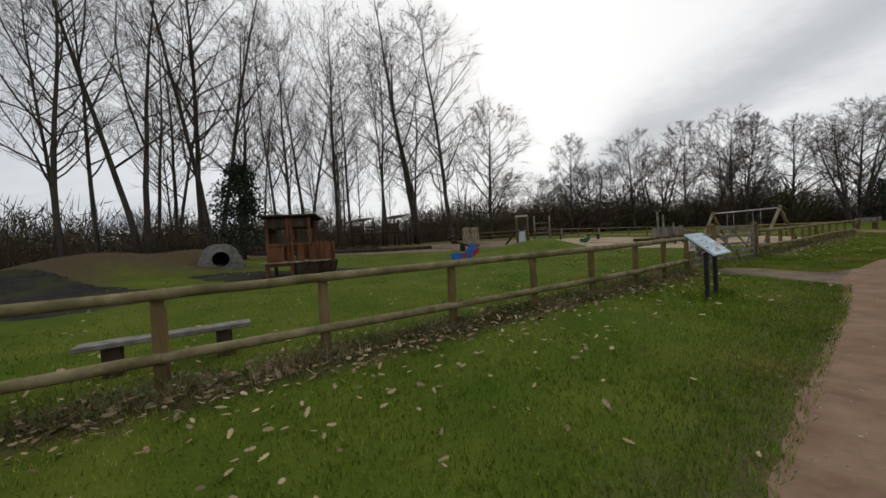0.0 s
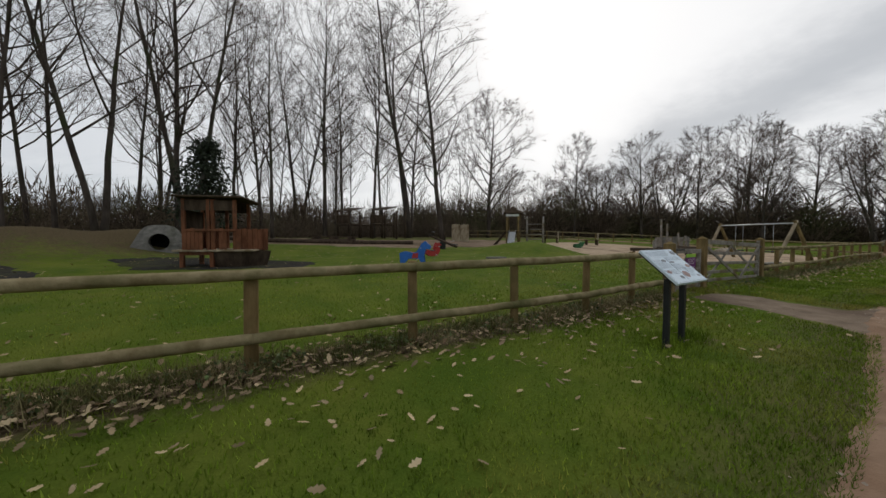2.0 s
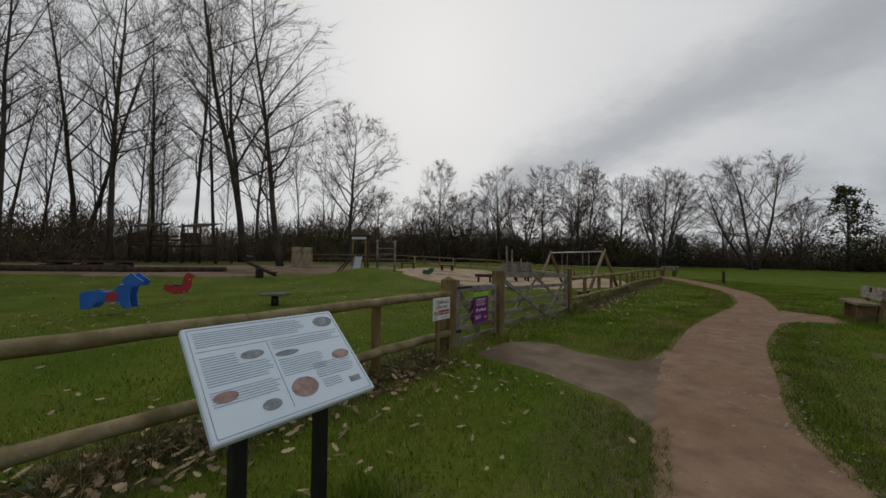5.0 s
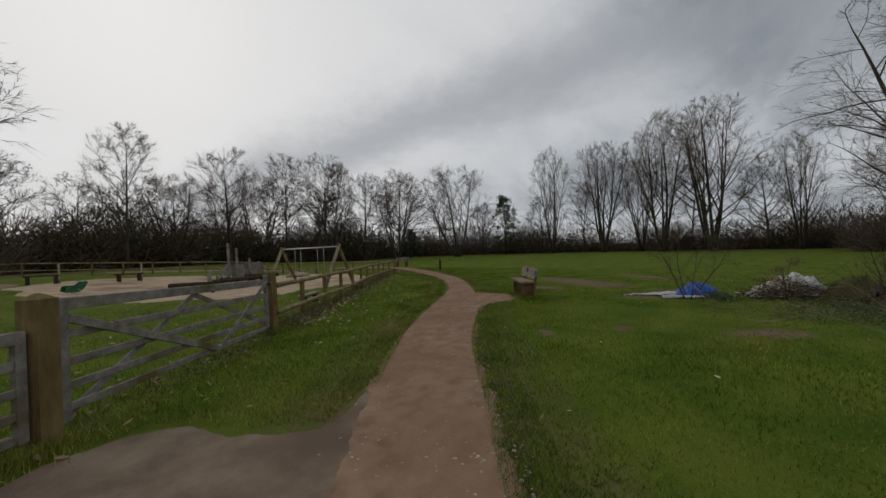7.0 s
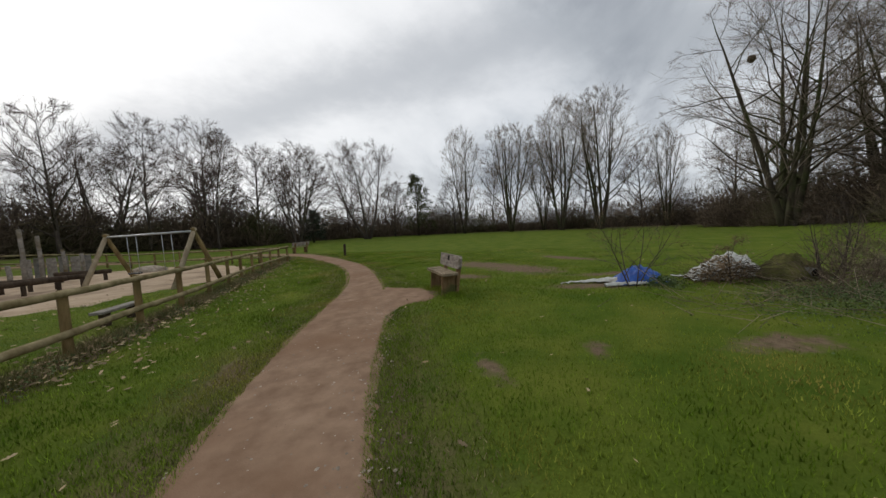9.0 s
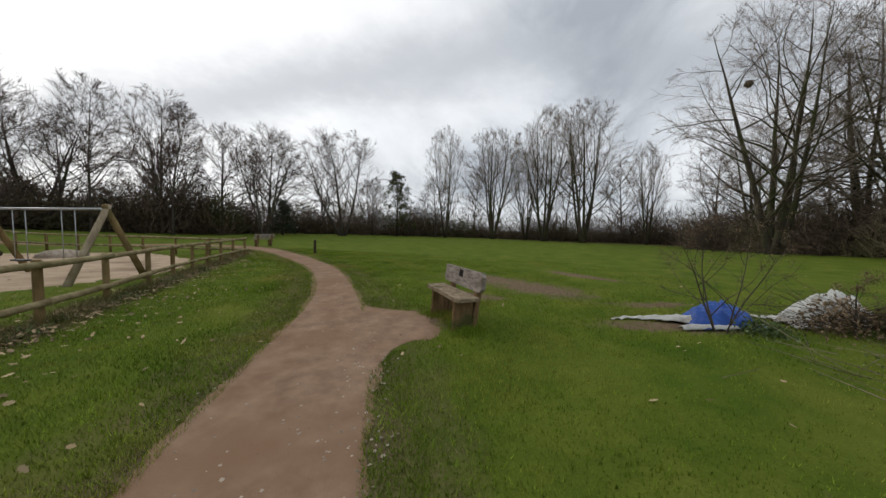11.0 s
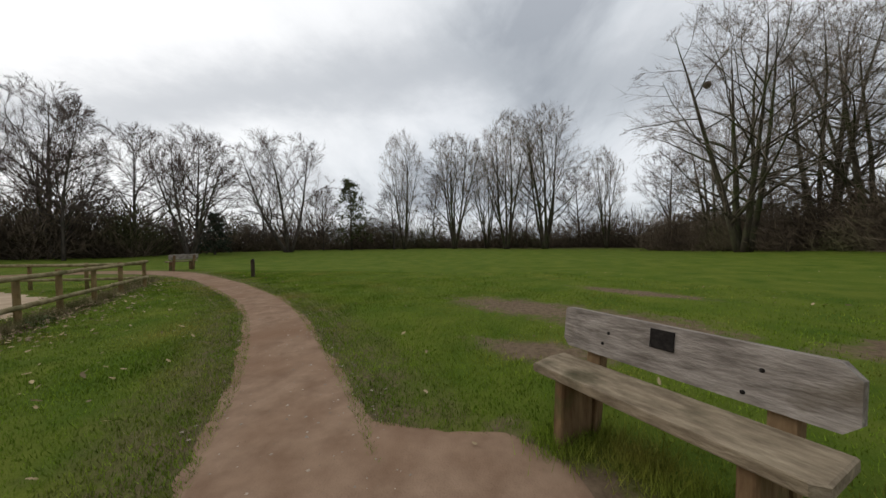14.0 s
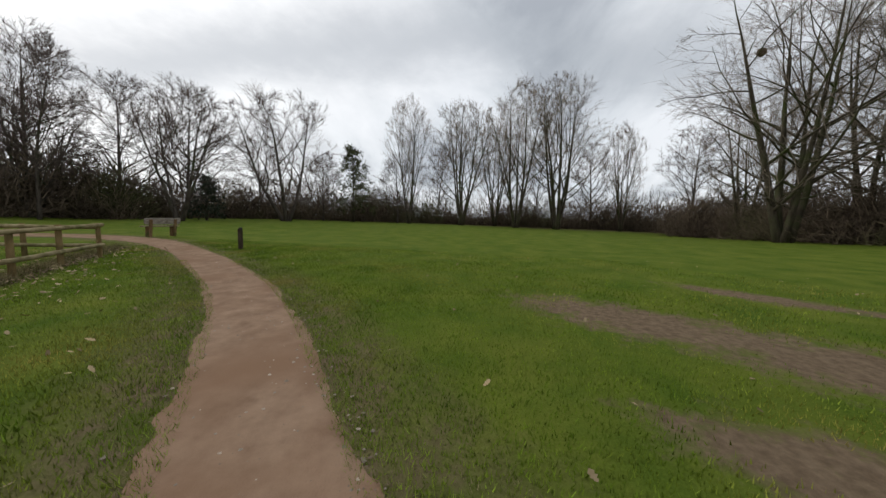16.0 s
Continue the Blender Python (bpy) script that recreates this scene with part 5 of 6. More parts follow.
banner = thing("gate_banner", pose(7.0, 9.20, 0.70, 0, 0, YAW), "purple and lime banner tied to the wicket gate", "sign")
part("panel", Geo().box(pose(0, 0, 0), 0.46, 0.008, 0.49, 0.002), M_PURPLE, banner)
part("top_strip", Geo().box(pose(0, -0.003, 0.21), 0.462, 0.008, 0.072, 0.001), M_LIME, banner)
for z, w, x in ((0.135, 0.30, 0.01), (0.115, 0.32, 0.0), (0.085, 0.24, -0.02), (0.055, 0.30, 0.0), (0.035, 0.26, 0.0), (-0.135, 0.18, -0.08), (-0.15, 0.16, -0.09), (-0.165, 0.18, -0.08), (-0.18, 0.12, -0.11)):
    part("print_line", Geo().box(pose(x, -0.0055, z), w, 0.003, 0.007, 0), M_WHITE, banner)
for x in (-0.12, -0.04, 0.04, 0.12):
    part("round_symbol", Geo().tube([(x, -0.004, -0.05), (x, -0.0065, -0.05)], [0.027, 0.027], 14), M_WHITE, banner)
    part("symbol_bar", Geo().box(Matrix.Translation((x, -0.0075, -0.05)) @ Matrix.Rotation(radians(45), 4, "Y"), 0.04, 0.002, 0.007, 0), M_PURPLE, banner)
part("logo", Geo().box(pose(0.13, -0.0055, -0.175), 0.045, 0.003, 0.02, 0), M_SIGN, banner)

# ---- play things ----


def at_ground(x, y, turn=0, dz=0.0):
    return pose(x, y, gz(x, y) + dz, 0, 0, turn)


# the wooden play boat
boat = thing("play_boat", at_ground(-5.45, 10.05, 22), "red-brown timber play boat with a roofed cabin", "play boat")
hull = Geo()
hull.smooth = False
for z, k in ((-0.05, 0.74), (0.25, 0.92), (0.47, 1.0)):
    for x, y in ((-0.15, -0.60), (0.60, -0.60), (0.70 + 0.55 * k, -0.03), (0.60, 0.60), (-0.15, 0.60)):
        hull.v.append(Vector((x, y * k, z)))
for lv in (0, 5):
    hull.f += [(lv + q, lv + (q + 1) % 5, lv + 5 + (q + 1) % 5, lv + 5 + q) for q in range(5)]
hull.f.append((10, 11, 12, 13, 14))
part("hull", hull, M_DARKWOOD, boat, "dark damp hull boards curving up to the bow")
part("deck", Geo().box(pose(-0.12, 0, 0.50), 2.15, 1.35, 0.06, 0.01), M_PALEWOOD, boat, "pale worn deck planks")
for x in (-0.98, -0.20):
    for y in (-0.56, 0.56):
        part("floor_post", Geo().box(pose(x, y, 0.2), 0.11, 0.11, 0.56, 0.01), M_REDWOOD, boat)
part("hatch_head", Geo().box(pose(-0.59, -0.58, 0.42), 0.70, 0.06, 0.10, 0.008), M_REDWOOD, boat)
for x, y in ((-0.92, -0.56), (-0.28, -0.56), (-0.16, -0.56), (0.42, -0.56), (-0.92, 0.56), (-0.22, 0.56), (0.42, 0.56)):
    part("cabin_post", Geo().box(pose(x, y, 1.26), 0.09, 0.09, 1.48, 0.008), M_REDWOOD, boat)
for y in (-0.60, 0.60):
    for i in range(7):
        part("board", Geo().box(pose(-0.89 + 0.105 * i + (0.42 if i > 4 else 0), y, 0.80 + 0.02 * (i % 3)), 0.098, 0.03, 0.56 + 0.04 * (i % 3), 0.004), M_REDWOOD, boat)
    part("sill_rail", Geo().box(pose(-0.24, y * 1.04, 1.10), 1.40, 0.05, 0.07, 0.006), M_REDWOOD, boat)
    part("valance", Geo().box(pose(-0.24, y * 0.97, 1.82), 1.40, 0.04, 0.30, 0.005), M_DARKWOOD, boat)
for i in range(6):
    for sgn in (-1, 1):
        part("bow_board", Geo().box(Matrix.Translation((0.52 + 0.115 * i, sgn * (0.58 - 0.105 * i), 0.82)) @ Matrix.Rotation(radians(-42 * sgn), 4, "Z"), 0.145, 0.03, 0.62 + 0.05 * (i % 2), 0.004), M_REDWOOD, boat)
part("wall_panel", Geo().box(pose(-0.92, 0, 1.10), 0.04, 1.05, 1.15, 0.005), M_DARKWOOD, boat)
part("roof", Geo().box(Matrix.Translation((-0.22, 0, 2.03)) @ Matrix.Rotation(radians(-3), 4, "X"), 1.85, 1.5, 0.055, 0.015), M_DARKWOOD, boat, "flat felted roof")

# concrete pipe through the bank
pipe = thing("pipe_tunnel", at_ground(-10.75, 12.3, 44, -0.15), "grey concrete tunnel mouth set in the grass bank", "tunnel")
mouth = Geo()
mouth.smooth = False
n_ = 20
outer = [(-1.05, 0.0), (-0.55, 1.08), (-0.30, 1.20), (0.30, 1.20), (0.55, 1.08), (1.05, 0.0)]
ring_in = [(0.335 * math.cos(math.pi * 2 * i / n_), 0.52 + 0.335 * math.sin(math.pi * 2 * i / n_)) for i in range(n_)]


def outer_at(i):
    """Where the ray from the hole's middle leaves the block."""
    a_ = math.pi * 2 * i / n_
    dx, dz = math.cos(a_), math.sin(a_)
    best = 9.0
    for (x0, z0), (x1, z1) in zip(outer, outer[1:] + outer[:1]):
        ex, ez = x1 - x0, z1 - z0
        den = dx * ez - dz * ex
        if abs(den) > 1e-9:
            t_ = (x0 * ez - (z0 - 0.52) * ex) / den
            u_ = (x0 * dz - (z0 - 0.52) * dx) / den
            if t_ > 0 and -1e-6 <= u_ <= 1 + 1e-6:
                best = min(best, t_)
    return dx * best, 0.52 + dz * best


for y_ in (-0.12, 0.5):
    for i in range(n_):
        mouth.v.append(Vector((ring_in[i][0], y_, ring_in[i][1])))
    for i in range(n_):
        ox, oz = outer_at(i)
        mouth.v.append(Vector((ox, y_ + (0.55 - 0.4 * oz if y_ > 0 else 0.30 * (oz / 1.2)), oz)))
for i in range(n_):
    j = (i + 1) % n_
    mouth.f.append((i, n_ + i, n_ + j, j))
    mouth.f.append((i, j, 2 * n_ + j, 2 * n_ + i))
    mouth.f.append((n_ + i, 3 * n_ + i, 3 * n_ + j, n_ + j))
part("headwall", mouth, M_CONCRETE, pipe)
# solid plug, coloured near black for the shade deep in the tunnel
part("bore_shade_plug", Geo().tube([(0, 0.42, 0.52), (0, 2.2, 0.52)], [0.34, 0.34], 20), M_HOLE_SHADE, pipe, "near-black plug painted as the shade inside the tunnel")


def springer(x, y, turn, mat, label, kind, scale=1.0, sink=0.0):
    """A cut-out animal seat on a coil spring."""
    t = thing("spring_rider", at_ground(x, y, turn, -sink), label, "spring rider")
    coil = Geo()
    pts = [Vector((0.09 * math.cos(a), 0.09 * math.sin(a), 0.30 * i / 40)) for i, a in enumerate([0.95 * k for k in range(41)])]
    coil.tube(pts, [0.012] * 41, 5)
    part("spring", coil, M_BLACK, t)
    s = scale
    if kind == "horse":
        body = [(-0.50, 0.28), (-0.52, 0.60), (-0.38, 0.66), (-0.05, 0.62), (0.06, 0.66), (0.22, 0.92), (0.34, 1.02), (0.40, 0.95), (0.54, 0.84), (0.50, 0.74), (0.34, 0.74), (0.30, 0.52), (0.34, 0.28), (0.20, 0.28), (0.14, 0.42), (-0.24, 0.42), (-0.34, 0.28)]
    elif kind == "bird":
        body = [(-0.36, 0.50), (-0.30, 0.66), (-0.12, 0.58), (0.06, 0.60), (0.12, 0.86), (0.20, 0.96), (0.28, 0.90), (0.36, 0.84), (0.27, 0.80), (0.26, 0.56), (0.14, 0.38), (-0.14, 0.36)]
    else:
        body = [(-0.42, 0.40), (-0.34, 0.62), (-0.05, 0.58), (0.10, 0.62), (0.34, 0.80), (0.44, 0.72), (0.30, 0.46), (0.10, 0.30), (-0.20, 0.30)]
    for y_ in (-0.13, 0.13):
        part("side_panel", Geo().prism(Matrix.Translation((0, y_, 0)) @ Matrix.Diagonal((s, 1, s, 1)), body, 0.03), mat, t)
    part("seat", Geo().box(pose(-0.08 * s, 0, 0.60 * s), 0.34, 0.24, 0.05, 0.015), M_RED if mat is M_BLUE else M_BLACK, t)
    part("handle", Geo().tube([(0.2 * s, -0.24, 0.78 * s), (0.2 * s, 0.24, 0.78 * s)], [0.015, 0.015], 8), M_STEEL, t)
    part("footrest", Geo().tube([(0.08 * s, -0.26, 0.36), (0.08 * s, 0.26, 0.36)], [0.018, 0.018], 8), M_STEEL, t)
    if kind == "horse":
        for y_ in (-0.147, 0.147):
            part("saddle_patch", Geo().prism(Matrix.Translation((0, y_, 0)) @ Matrix.Diagonal((s, 1, s, 1)), [(-0.10, 0.44), (0.10, 0.44), (0.12, 0.62), (-0.06, 0.60)], 0.012), M_RED, t, "red saddle patch")
    return t


springer(0.24, 11.25, 8, M_BLUE, "blue horse-shaped spring rider with a red saddle patch", "horse", 0.92, 0.12)
springer(0.42, 12.95, 35, M_RED, "red bird-shaped spring rider on the grass", "bird", 0.85, 0.08)
springer(8.0, 26.2, 30, M_GREEN, "green duck-shaped spring rider on the sand", "duck", 0.9)

disc = thing("balance_disc", at_ground(2.7, 12.7, 20), "pale oval balance board on a short spring", "balance board")
part("top", Geo().prism(pose(0, 0, 0.27, 90), [(0.36 * math.cos(a), 0.24 * math.sin(a)) for a in [2 * math.pi * i / 24 for i in range(24)]], 0.05), M_CONCRETE, disc)
part("spring", Geo().tube([(0, 0, -0.05), (0, 0, 0.25)], [0.10, 0.08], 10), M_BLACK, disc)


def plank_bench(x, y, turn, length, h, label):
    t = thing("plank_bench", at_ground(x, y, turn), label, "bench")
    part("plank", Geo().box(pose(0, 0, h), length, 0.24, 0.055, 0.008), M_GATE, t)
    for k in (-0.32, 0.32):
        part("leg", Geo().box(pose(k * length, 0, h / 2 - 0.08), 0.16, 0.12, h + 0.1, 0.01), M_DARKWOOD, t)
    return t


plank_bench(-2.22, 2.22, 41, 1.55, 0.34, "low weathered plank bench inside the fence")
plank_bench(12.95, 15.95, 38, 1.15, 0.30, "low grey plank bench behind the rail fence")

# swing frame
swing = thing("swing_set", at_ground(16.15, 22.15, 0), "peeled timber swing frame with a steel top bar", "swing")
sa, sb = Vector((-0.50, 2.01, 1.93)), Vector((0.51, -2.0, 1.93))
axis_s = (sb - sa).normalized()
side_s = Vector((-axis_s.y, axis_s.x, 0))
part("top_bar", Geo().tube([sa - axis_s * 0.02, sb + axis_s * 0.02], [0.035, 0.035], 10), M_STEEL, swing, "galvanised steel top bar")
for top in (sa, sb):
    for k in (-1, 1):
        foot = top + side_s * 0.95 * k + axis_s * (0.10 * k)
        foot.z = -0.2
        head_ = top + (top - foot).normalized() * 0.12
        part("leg", Geo().tube([foot, foot.lerp(head_, 0.5), head_], [0.085, 0.08, 0.072], 12), M_PALEWOOD if k < 0 else M_POST, swing)
for c in (0.3, 0.7):
    m_ = sa.lerp(sb, c)
    for k in (-0.22, 0.22):
        q = m_ + axis_s * k
        part("chain", Geo().tube([q, q - Vector((0, 0, 1.42)) + Vector((0.01, 0, 0))], [0.011, 0.011], 6), M_STEEL, swing)
    part("swing_seat", Geo().box(Matrix.Translation(m_ - Vector((0, 0, 1.43))) @ Matrix.Rotation(math.atan2(axis_s.y, axis_s.x), 4, "Z"), 0.48, 0.2, 0.05, 0.015), M_BLACK, swing)


def log_beam(x, y, turn, length, h, label, legs=3):
    t = thing("balance_beam", at_ground(x, y, turn), label, "balance beam", "timber balance beams")
    g_ = Geo()
    ring_rail(g_, (-length / 2, 0, h), (length / 2, 0, h), 0.10, int(x * 10), 12)
    part("log", g_, M_DARKWOOD, t)
    for i in range(legs):
        u_ = -length * 0.4 + i * length * 0.8 / (legs - 1)
        part("leg", Geo().tube([(u_, 0, -0.15), (u_, 0, h)], [0.07, 0.07], 8), M_DARKWOOD, t)
    return t


log_beam(11.6, 24.0, -35, 1.9, 0.42, "dark log balance beam on stumps in the sand")
log_beam(14.4, 26.2, -28, 2.6, 0.42, "dark log balance beam on stumps beside the posts", 4)
log_beam(13.6, 24.8, 10, 2.2, 0.45, "dark log balance beam raised over the sand")
log_beam(16.2, 28.6, -60, 2.4, 0.42, "dark log balance beam beyond the swings")


def post_group(x, y, spec, label, name="timber_posts"):
    t = thing(name, at_ground(x, y), label, "play posts")
    for dx, dy, h, r in spec:
        part("post", Geo().tube([(dx, dy, -0.2), (dx + 0.03, dy, h * 0.5), (dx, dy, h - 0.05), (dx, dy, h)], [r, r * 0.97, r * 0.95, r * 0.7], 10), M_CONCRETE if r > 0.13 else M_GATE, t)
    return t


post_group(14.8, 30.1, [(0, 0, 2.5, 0.085), (0.6, 0.4, 2.2, 0.08), (1.3, 0.2, 1.5, 0.075), (-0.5, -0.3, 0.95, 0.09), (2.1, 0.8, 1.25, 0.08)], "grey carved timber posts standing in the sand")
post_group(12.6, 25.6, [(0, 0, 0.95, 0.10), (0.4, 0.1, 0.7, 0.09)], "short upright timber posts by the balance beams")
wall_s = thing("play_screen", at_ground(16.2, 31.5, -15), "pale timber play screen with cut-outs", "play screen")
for i in range(6):
    part("board", Geo().box(pose(-1.0 + 0.4 * i, 0, 0.55), 0.34, 0.06, 1.1 + 0.1 * (i % 2), 0.01), M_CONCRETE if i % 2 else M_GATE, wall_s)
part("rail", Geo().tube([(-1.3, 0.06, 0.85), (1.3, 0.06, 0.85)], [0.045, 0.045], 8), M_PALEWOOD, wall_s)
for x_, y_, turn in ((10.4, 33.0, 20), (7.0, 33.5, -10)):
    pt = thing("picnic_seat", at_ground(x_, y_, turn), "small dark timber seat at the edge of the sand", "bench", "far timber seats")
    part("top", Geo().box(pose(0, 0, 0.45), 1.3, 0.35, 0.07, 0.01), M_DARKWOOD, pt)
    for k in (-0.5, 0.5):
        part("leg", Geo().box(pose(k, 0, 0.2), 0.1, 0.3, 0.5, 0.01), M_DARKWOOD, pt)
    part("upright", Geo().tube([(0.62, 0, -0.1), (0.62, 0, 1.05)], [0.05, 0.05], 8), M_PALEWOOD, pt)
mat_s = thing("climbing_boulder", at_ground(19.0, 29.5), "low grey climbing boulder on the sand", "boulder")
g = Geo()
for j in range(7):
    for i in range(16):
        a, k = 2 * math.pi * i / 16, math.cos(j / 6 * math.pi / 2)
        w = 1 + 0.40 * wob(math.cos(a) * 2, math.sin(a) * 2, 1.3, 0.6 * j)
        g.v.append(Vector((0.85 * k * w * math.cos(a), 0.5 * k * w * math.sin(a), 0.40 * math.sin(j / 6 * math.pi / 2) - 0.03)))
for j in range(6):
    for i in range(16):
        g.f.append((j * 16 + i, j * 16 + (i + 1) % 16, (j + 1) * 16 + (i + 1) % 16, (j + 1) * 16 + i))
part("rock", g, M_STONE, mat_s)

# slide tower on the small mound
tower = thing("slide_tower", at_ground(3.5, 27.4, -8), "timber slide tower with a dark pitched roof", "slide tower")
for x_, y_ in ((-0.42, -0.42), (0.42, -0.42), (-0.42, 0.42), (0.42, 0.42)):
    part("post", Geo().tube([(x_, y_, -0.2), (x_, y_, 2.5)], [0.075, 0.07], 10), M_POST, tower)
roof = Geo()
roof.smooth = False
roof.v = [Vector(v) for v in ((-0.68, -0.68, 2.46), (0.68, -0.68, 2.46), (0.68, 0.68, 2.46), (-0.68, 0.68, 2.46), (0, 0, 3.05), (-0.64, -0.64, 2.40), (0.64, -0.64, 2.40), (0.64, 0.64, 2.40), (-0.64, 0.64, 2.40))]
roof.f = [(0, 1, 4), (1, 2, 4), (2, 3, 4), (3, 0, 4), (0, 5, 6, 1), (1, 6, 7, 2), (2, 7, 8, 3), (3, 8, 5, 0), (8, 7, 6, 5)]
part("roof", roof, M_DARKWOOD, tower)
part("platform", Geo().box(pose(0, 0, 1.05), 0.98, 0.98, 0.08, 0.01), M_DARKWOOD, tower)
part("gable_board", Geo().box(pose(0, -0.5, 2.30), 0.95, 0.03, 0.17, 0.004), M_WHITE, tower, "pale board under the roof")
for y_ in (-0.46, 0.46):
    part("side_wall", Geo().box(pose(y_, 0, 1.5), 0.04, 0.86, 0.9, 0.006), M_DARKWOOD, tower)
chute = Geo()
chute.smooth = False
for t_ in range(8):
    u_ = t_ / 7
    yy, zz = -0.5 - 0.85 * u_, 1.05 - 0.95 * (u_ ** 0.9)
    for x_, dz in ((-0.26, 0.16), (-0.22, 0), (0.22, 0), (0.26, 0.16)):
        chute.v.append(Vector((x_, yy, zz + dz)))
for t_ in range(7):
    for i in range(3):
        chute.f.append((t_ * 4 + i, t_ * 4 + i + 1, t_ * 4 + i + 5, t_ * 4 + i + 4))
sl = part("chute", chute, M_STEEL, tower, "bright steel slide")
sol = sl.modifiers.new("thick", "SOLIDIFY")
sol.thickness = 0.02
part("ladder", Geo().tube([(-0.55, -0.3, 1.1), (-1.5, -0.6, -0.1)], [0.05, 0.05], 8), M_DARKWOOD, tower)
part("ladder", Geo().tube([(-0.55, 0.3, 1.1), (-1.5, 0.3, -0.1)], [0.05, 0.05], 8), M_DARKWOOD, tower)
net = thing("climbing_net", at_ground(5.2, 28.6, 0), "grey timber climbing frame beside the slide tower", "climbing frame")
for x_ in (-0.6, 0.6):
    part("post", Geo().tube([(x_, 0, -0.2), (x_ * 1.05, 0, 2.3)], [0.08, 0.07], 10), M_GATE, net)
for z in (0.5, 0.9, 1.3, 1.7):
    part("rung", Geo().tube([(-0.6, 0, z), (0.6, 0, z)], [0.03, 0.03], 8), M_GATE, net)

for dx in (0, 0.78):
    scr = thing("panel_screen", at_ground(-1.35 + dx, 30.2 - 0.1 * dx, -8), "tan vertical-board screen panel", "screen", "tan board screens")
    for i in range(5):
        part("board", Geo().box(pose(-0.3 + 0.15 * i, 0, 0.72), 0.142, 0.03, 1.5 + 0.02 * ((i * 7) % 3), 0.004), M_PALEWOOD, scr)
    part("cross_rail", Geo().box(pose(0, 0.03, 1.1), 0.74, 0.04, 0.08, 0.004), M_POST, scr)

see = thing("seesaw", at_ground(-0.9, 21.8, -40), "dark timber seesaw resting with one end down", "seesaw")
part("beam", Geo().box(Matrix.Translation((0, 0, 0.48)) @ Matrix.Rotation(radians(14), 4, "Y"), 2.7, 0.14, 0.12, 0.01), M_DARKWOOD, see)
part("pivot", Geo().box(pose(0, 0, 0.2), 0.25, 0.3, 0.5, 0.02), M_BLACK, see)
for k in (-1.15, 1.15):
    part("seat", Geo().box(pose(k, 0, 0.58 - 0.25 * k), 0.3, 0.26, 0.05, 0.01), M_BLACK, see)
    part("handle", Geo().tube([(k * 0.82, -0.15, 0.78 - 0.25 * k), (k * 0.82, 0.15, 0.78 - 0.25 * k)], [0.014, 0.014], 6), M_STEEL, see)

raft = thing("timber_raft", at_ground(-8.6, 22.4, 10), "low dark timber raft platform at the woodland edge", "platform")
part("deck", Geo().box(pose(0, 0, 0.42), 3.0, 1.2, 0.1, 0.01), M_DARKWOOD, raft)
for k in (-1.2, 0, 1.2):
    part("bearer", Geo().tube([(k, -0.65, 0.25), (k, 0.65, 0.25)], [0.14, 0.14], 10), M_DARKWOOD, raft)
part("side_log", Geo().tube([(-1.6, -0.55, 0.16), (1.6, -0.55, 0.16)], [0.15, 0.14], 10), M_DARKWOOD, raft)

fort = thing("play_fort", at_ground(-9.5, 31.0, -12), "dark timber adventure frame with platforms among trees", "climbing frame")
for x_ in (-3.2, -1.9, -0.6, 0.7, 2.0, 3.2):
    for y_ in (-0.8, 0.8):
        part("post", Geo().tube([(x_, y_, -0.2), (x_ + 0.04, y_, 2.5 + 0.3 * math.sin(x_ * 3))], [0.09, 0.075], 8), M_DARKWOOD, fort)
for x_, w in ((-2.55, 1.5), (1.35, 1.5)):
    part("platform", Geo().box(pose(x_, 0, 1.25), w, 1.7, 0.1, 0.01), M_DARKWOOD, fort)
    part("wall_panel", Geo().box(pose(x_, -0.85, 1.75), w, 0.05, 0.75, 0.006), M_DARKWOOD, fort)
    part("roof", Geo().box(Matrix.Translation((x_, 0, 2.75)) @ Matrix.Rotation(radians(12), 4, "X"), w + 0.4, 2.0, 0.06, 0.01), M_DARKWOOD, fort)
part("bridge", Geo().box(pose(-0.6, 0, 1.2), 2.4, 0.7, 0.07, 0.01), M_DARKWOOD, fort)
for z in (1.6, 1.9):
    part("hand_rail", Geo().tube([(-1.8, -0.6, z), (0.6, -0.6, z)], [0.04, 0.04], 6), M_DARKWOOD, fort)
edge_log = part("log_edging", Geo().tube([(-20, 22.2, gz(-20, 22.2) + 0.12), (-13, 20.2, gz(-13, 20.2) + 0.12), (-6.5, 22.3, gz(-6.5, 22.3) + 0.12), (-3.5, 24.2, gz(-3.5, 24.2) + 0.12)], [0.16, 0.15, 0.15, 0.14], 8), M_DARKWOOD)
tagged(edge_log, "long dark log edging the woodland floor", "log")

# marker post on the field
mk = thing("marker_post", at_ground(27.4, 23.2, 20), "short dark waymarker post in the grass", "post")
part("post", Geo().box(pose(0, 0, 0.28), 0.13, 0.13, 0.95, 0.012), M_DARKWOOD, mk)
part("cap_plate", Geo().box(pose(0, -0.02, 0.72), 0.07, 0.1, 0.16, 0.01), M_BLACK, mk)

# ---- dumped sheets, brushwood and saplings beside the field ----


def sheet(m, nx, ny, f, name, mat, parent):
    """A crumpled sheet: f(u, v) gives local x, y, z; it gets thickness underneath."""
    g_ = Geo()
    for j in range(ny + 1):
        for i in range(nx + 1):
            g_.v.append(Vector(f(i / nx, j / ny)))
    for j in range(ny):
        for i in range(nx):
            k_ = j * (nx + 1) + i
            g_.f.append((k_, k_ + 1, k_ + nx + 2, k_ + nx + 1))
    ob = part(name, g_, mat, parent)
    so = ob.modifiers.new("thick", "SOLIDIFY")
    so.thickness, so.offset = 0.012, -1
    return ob


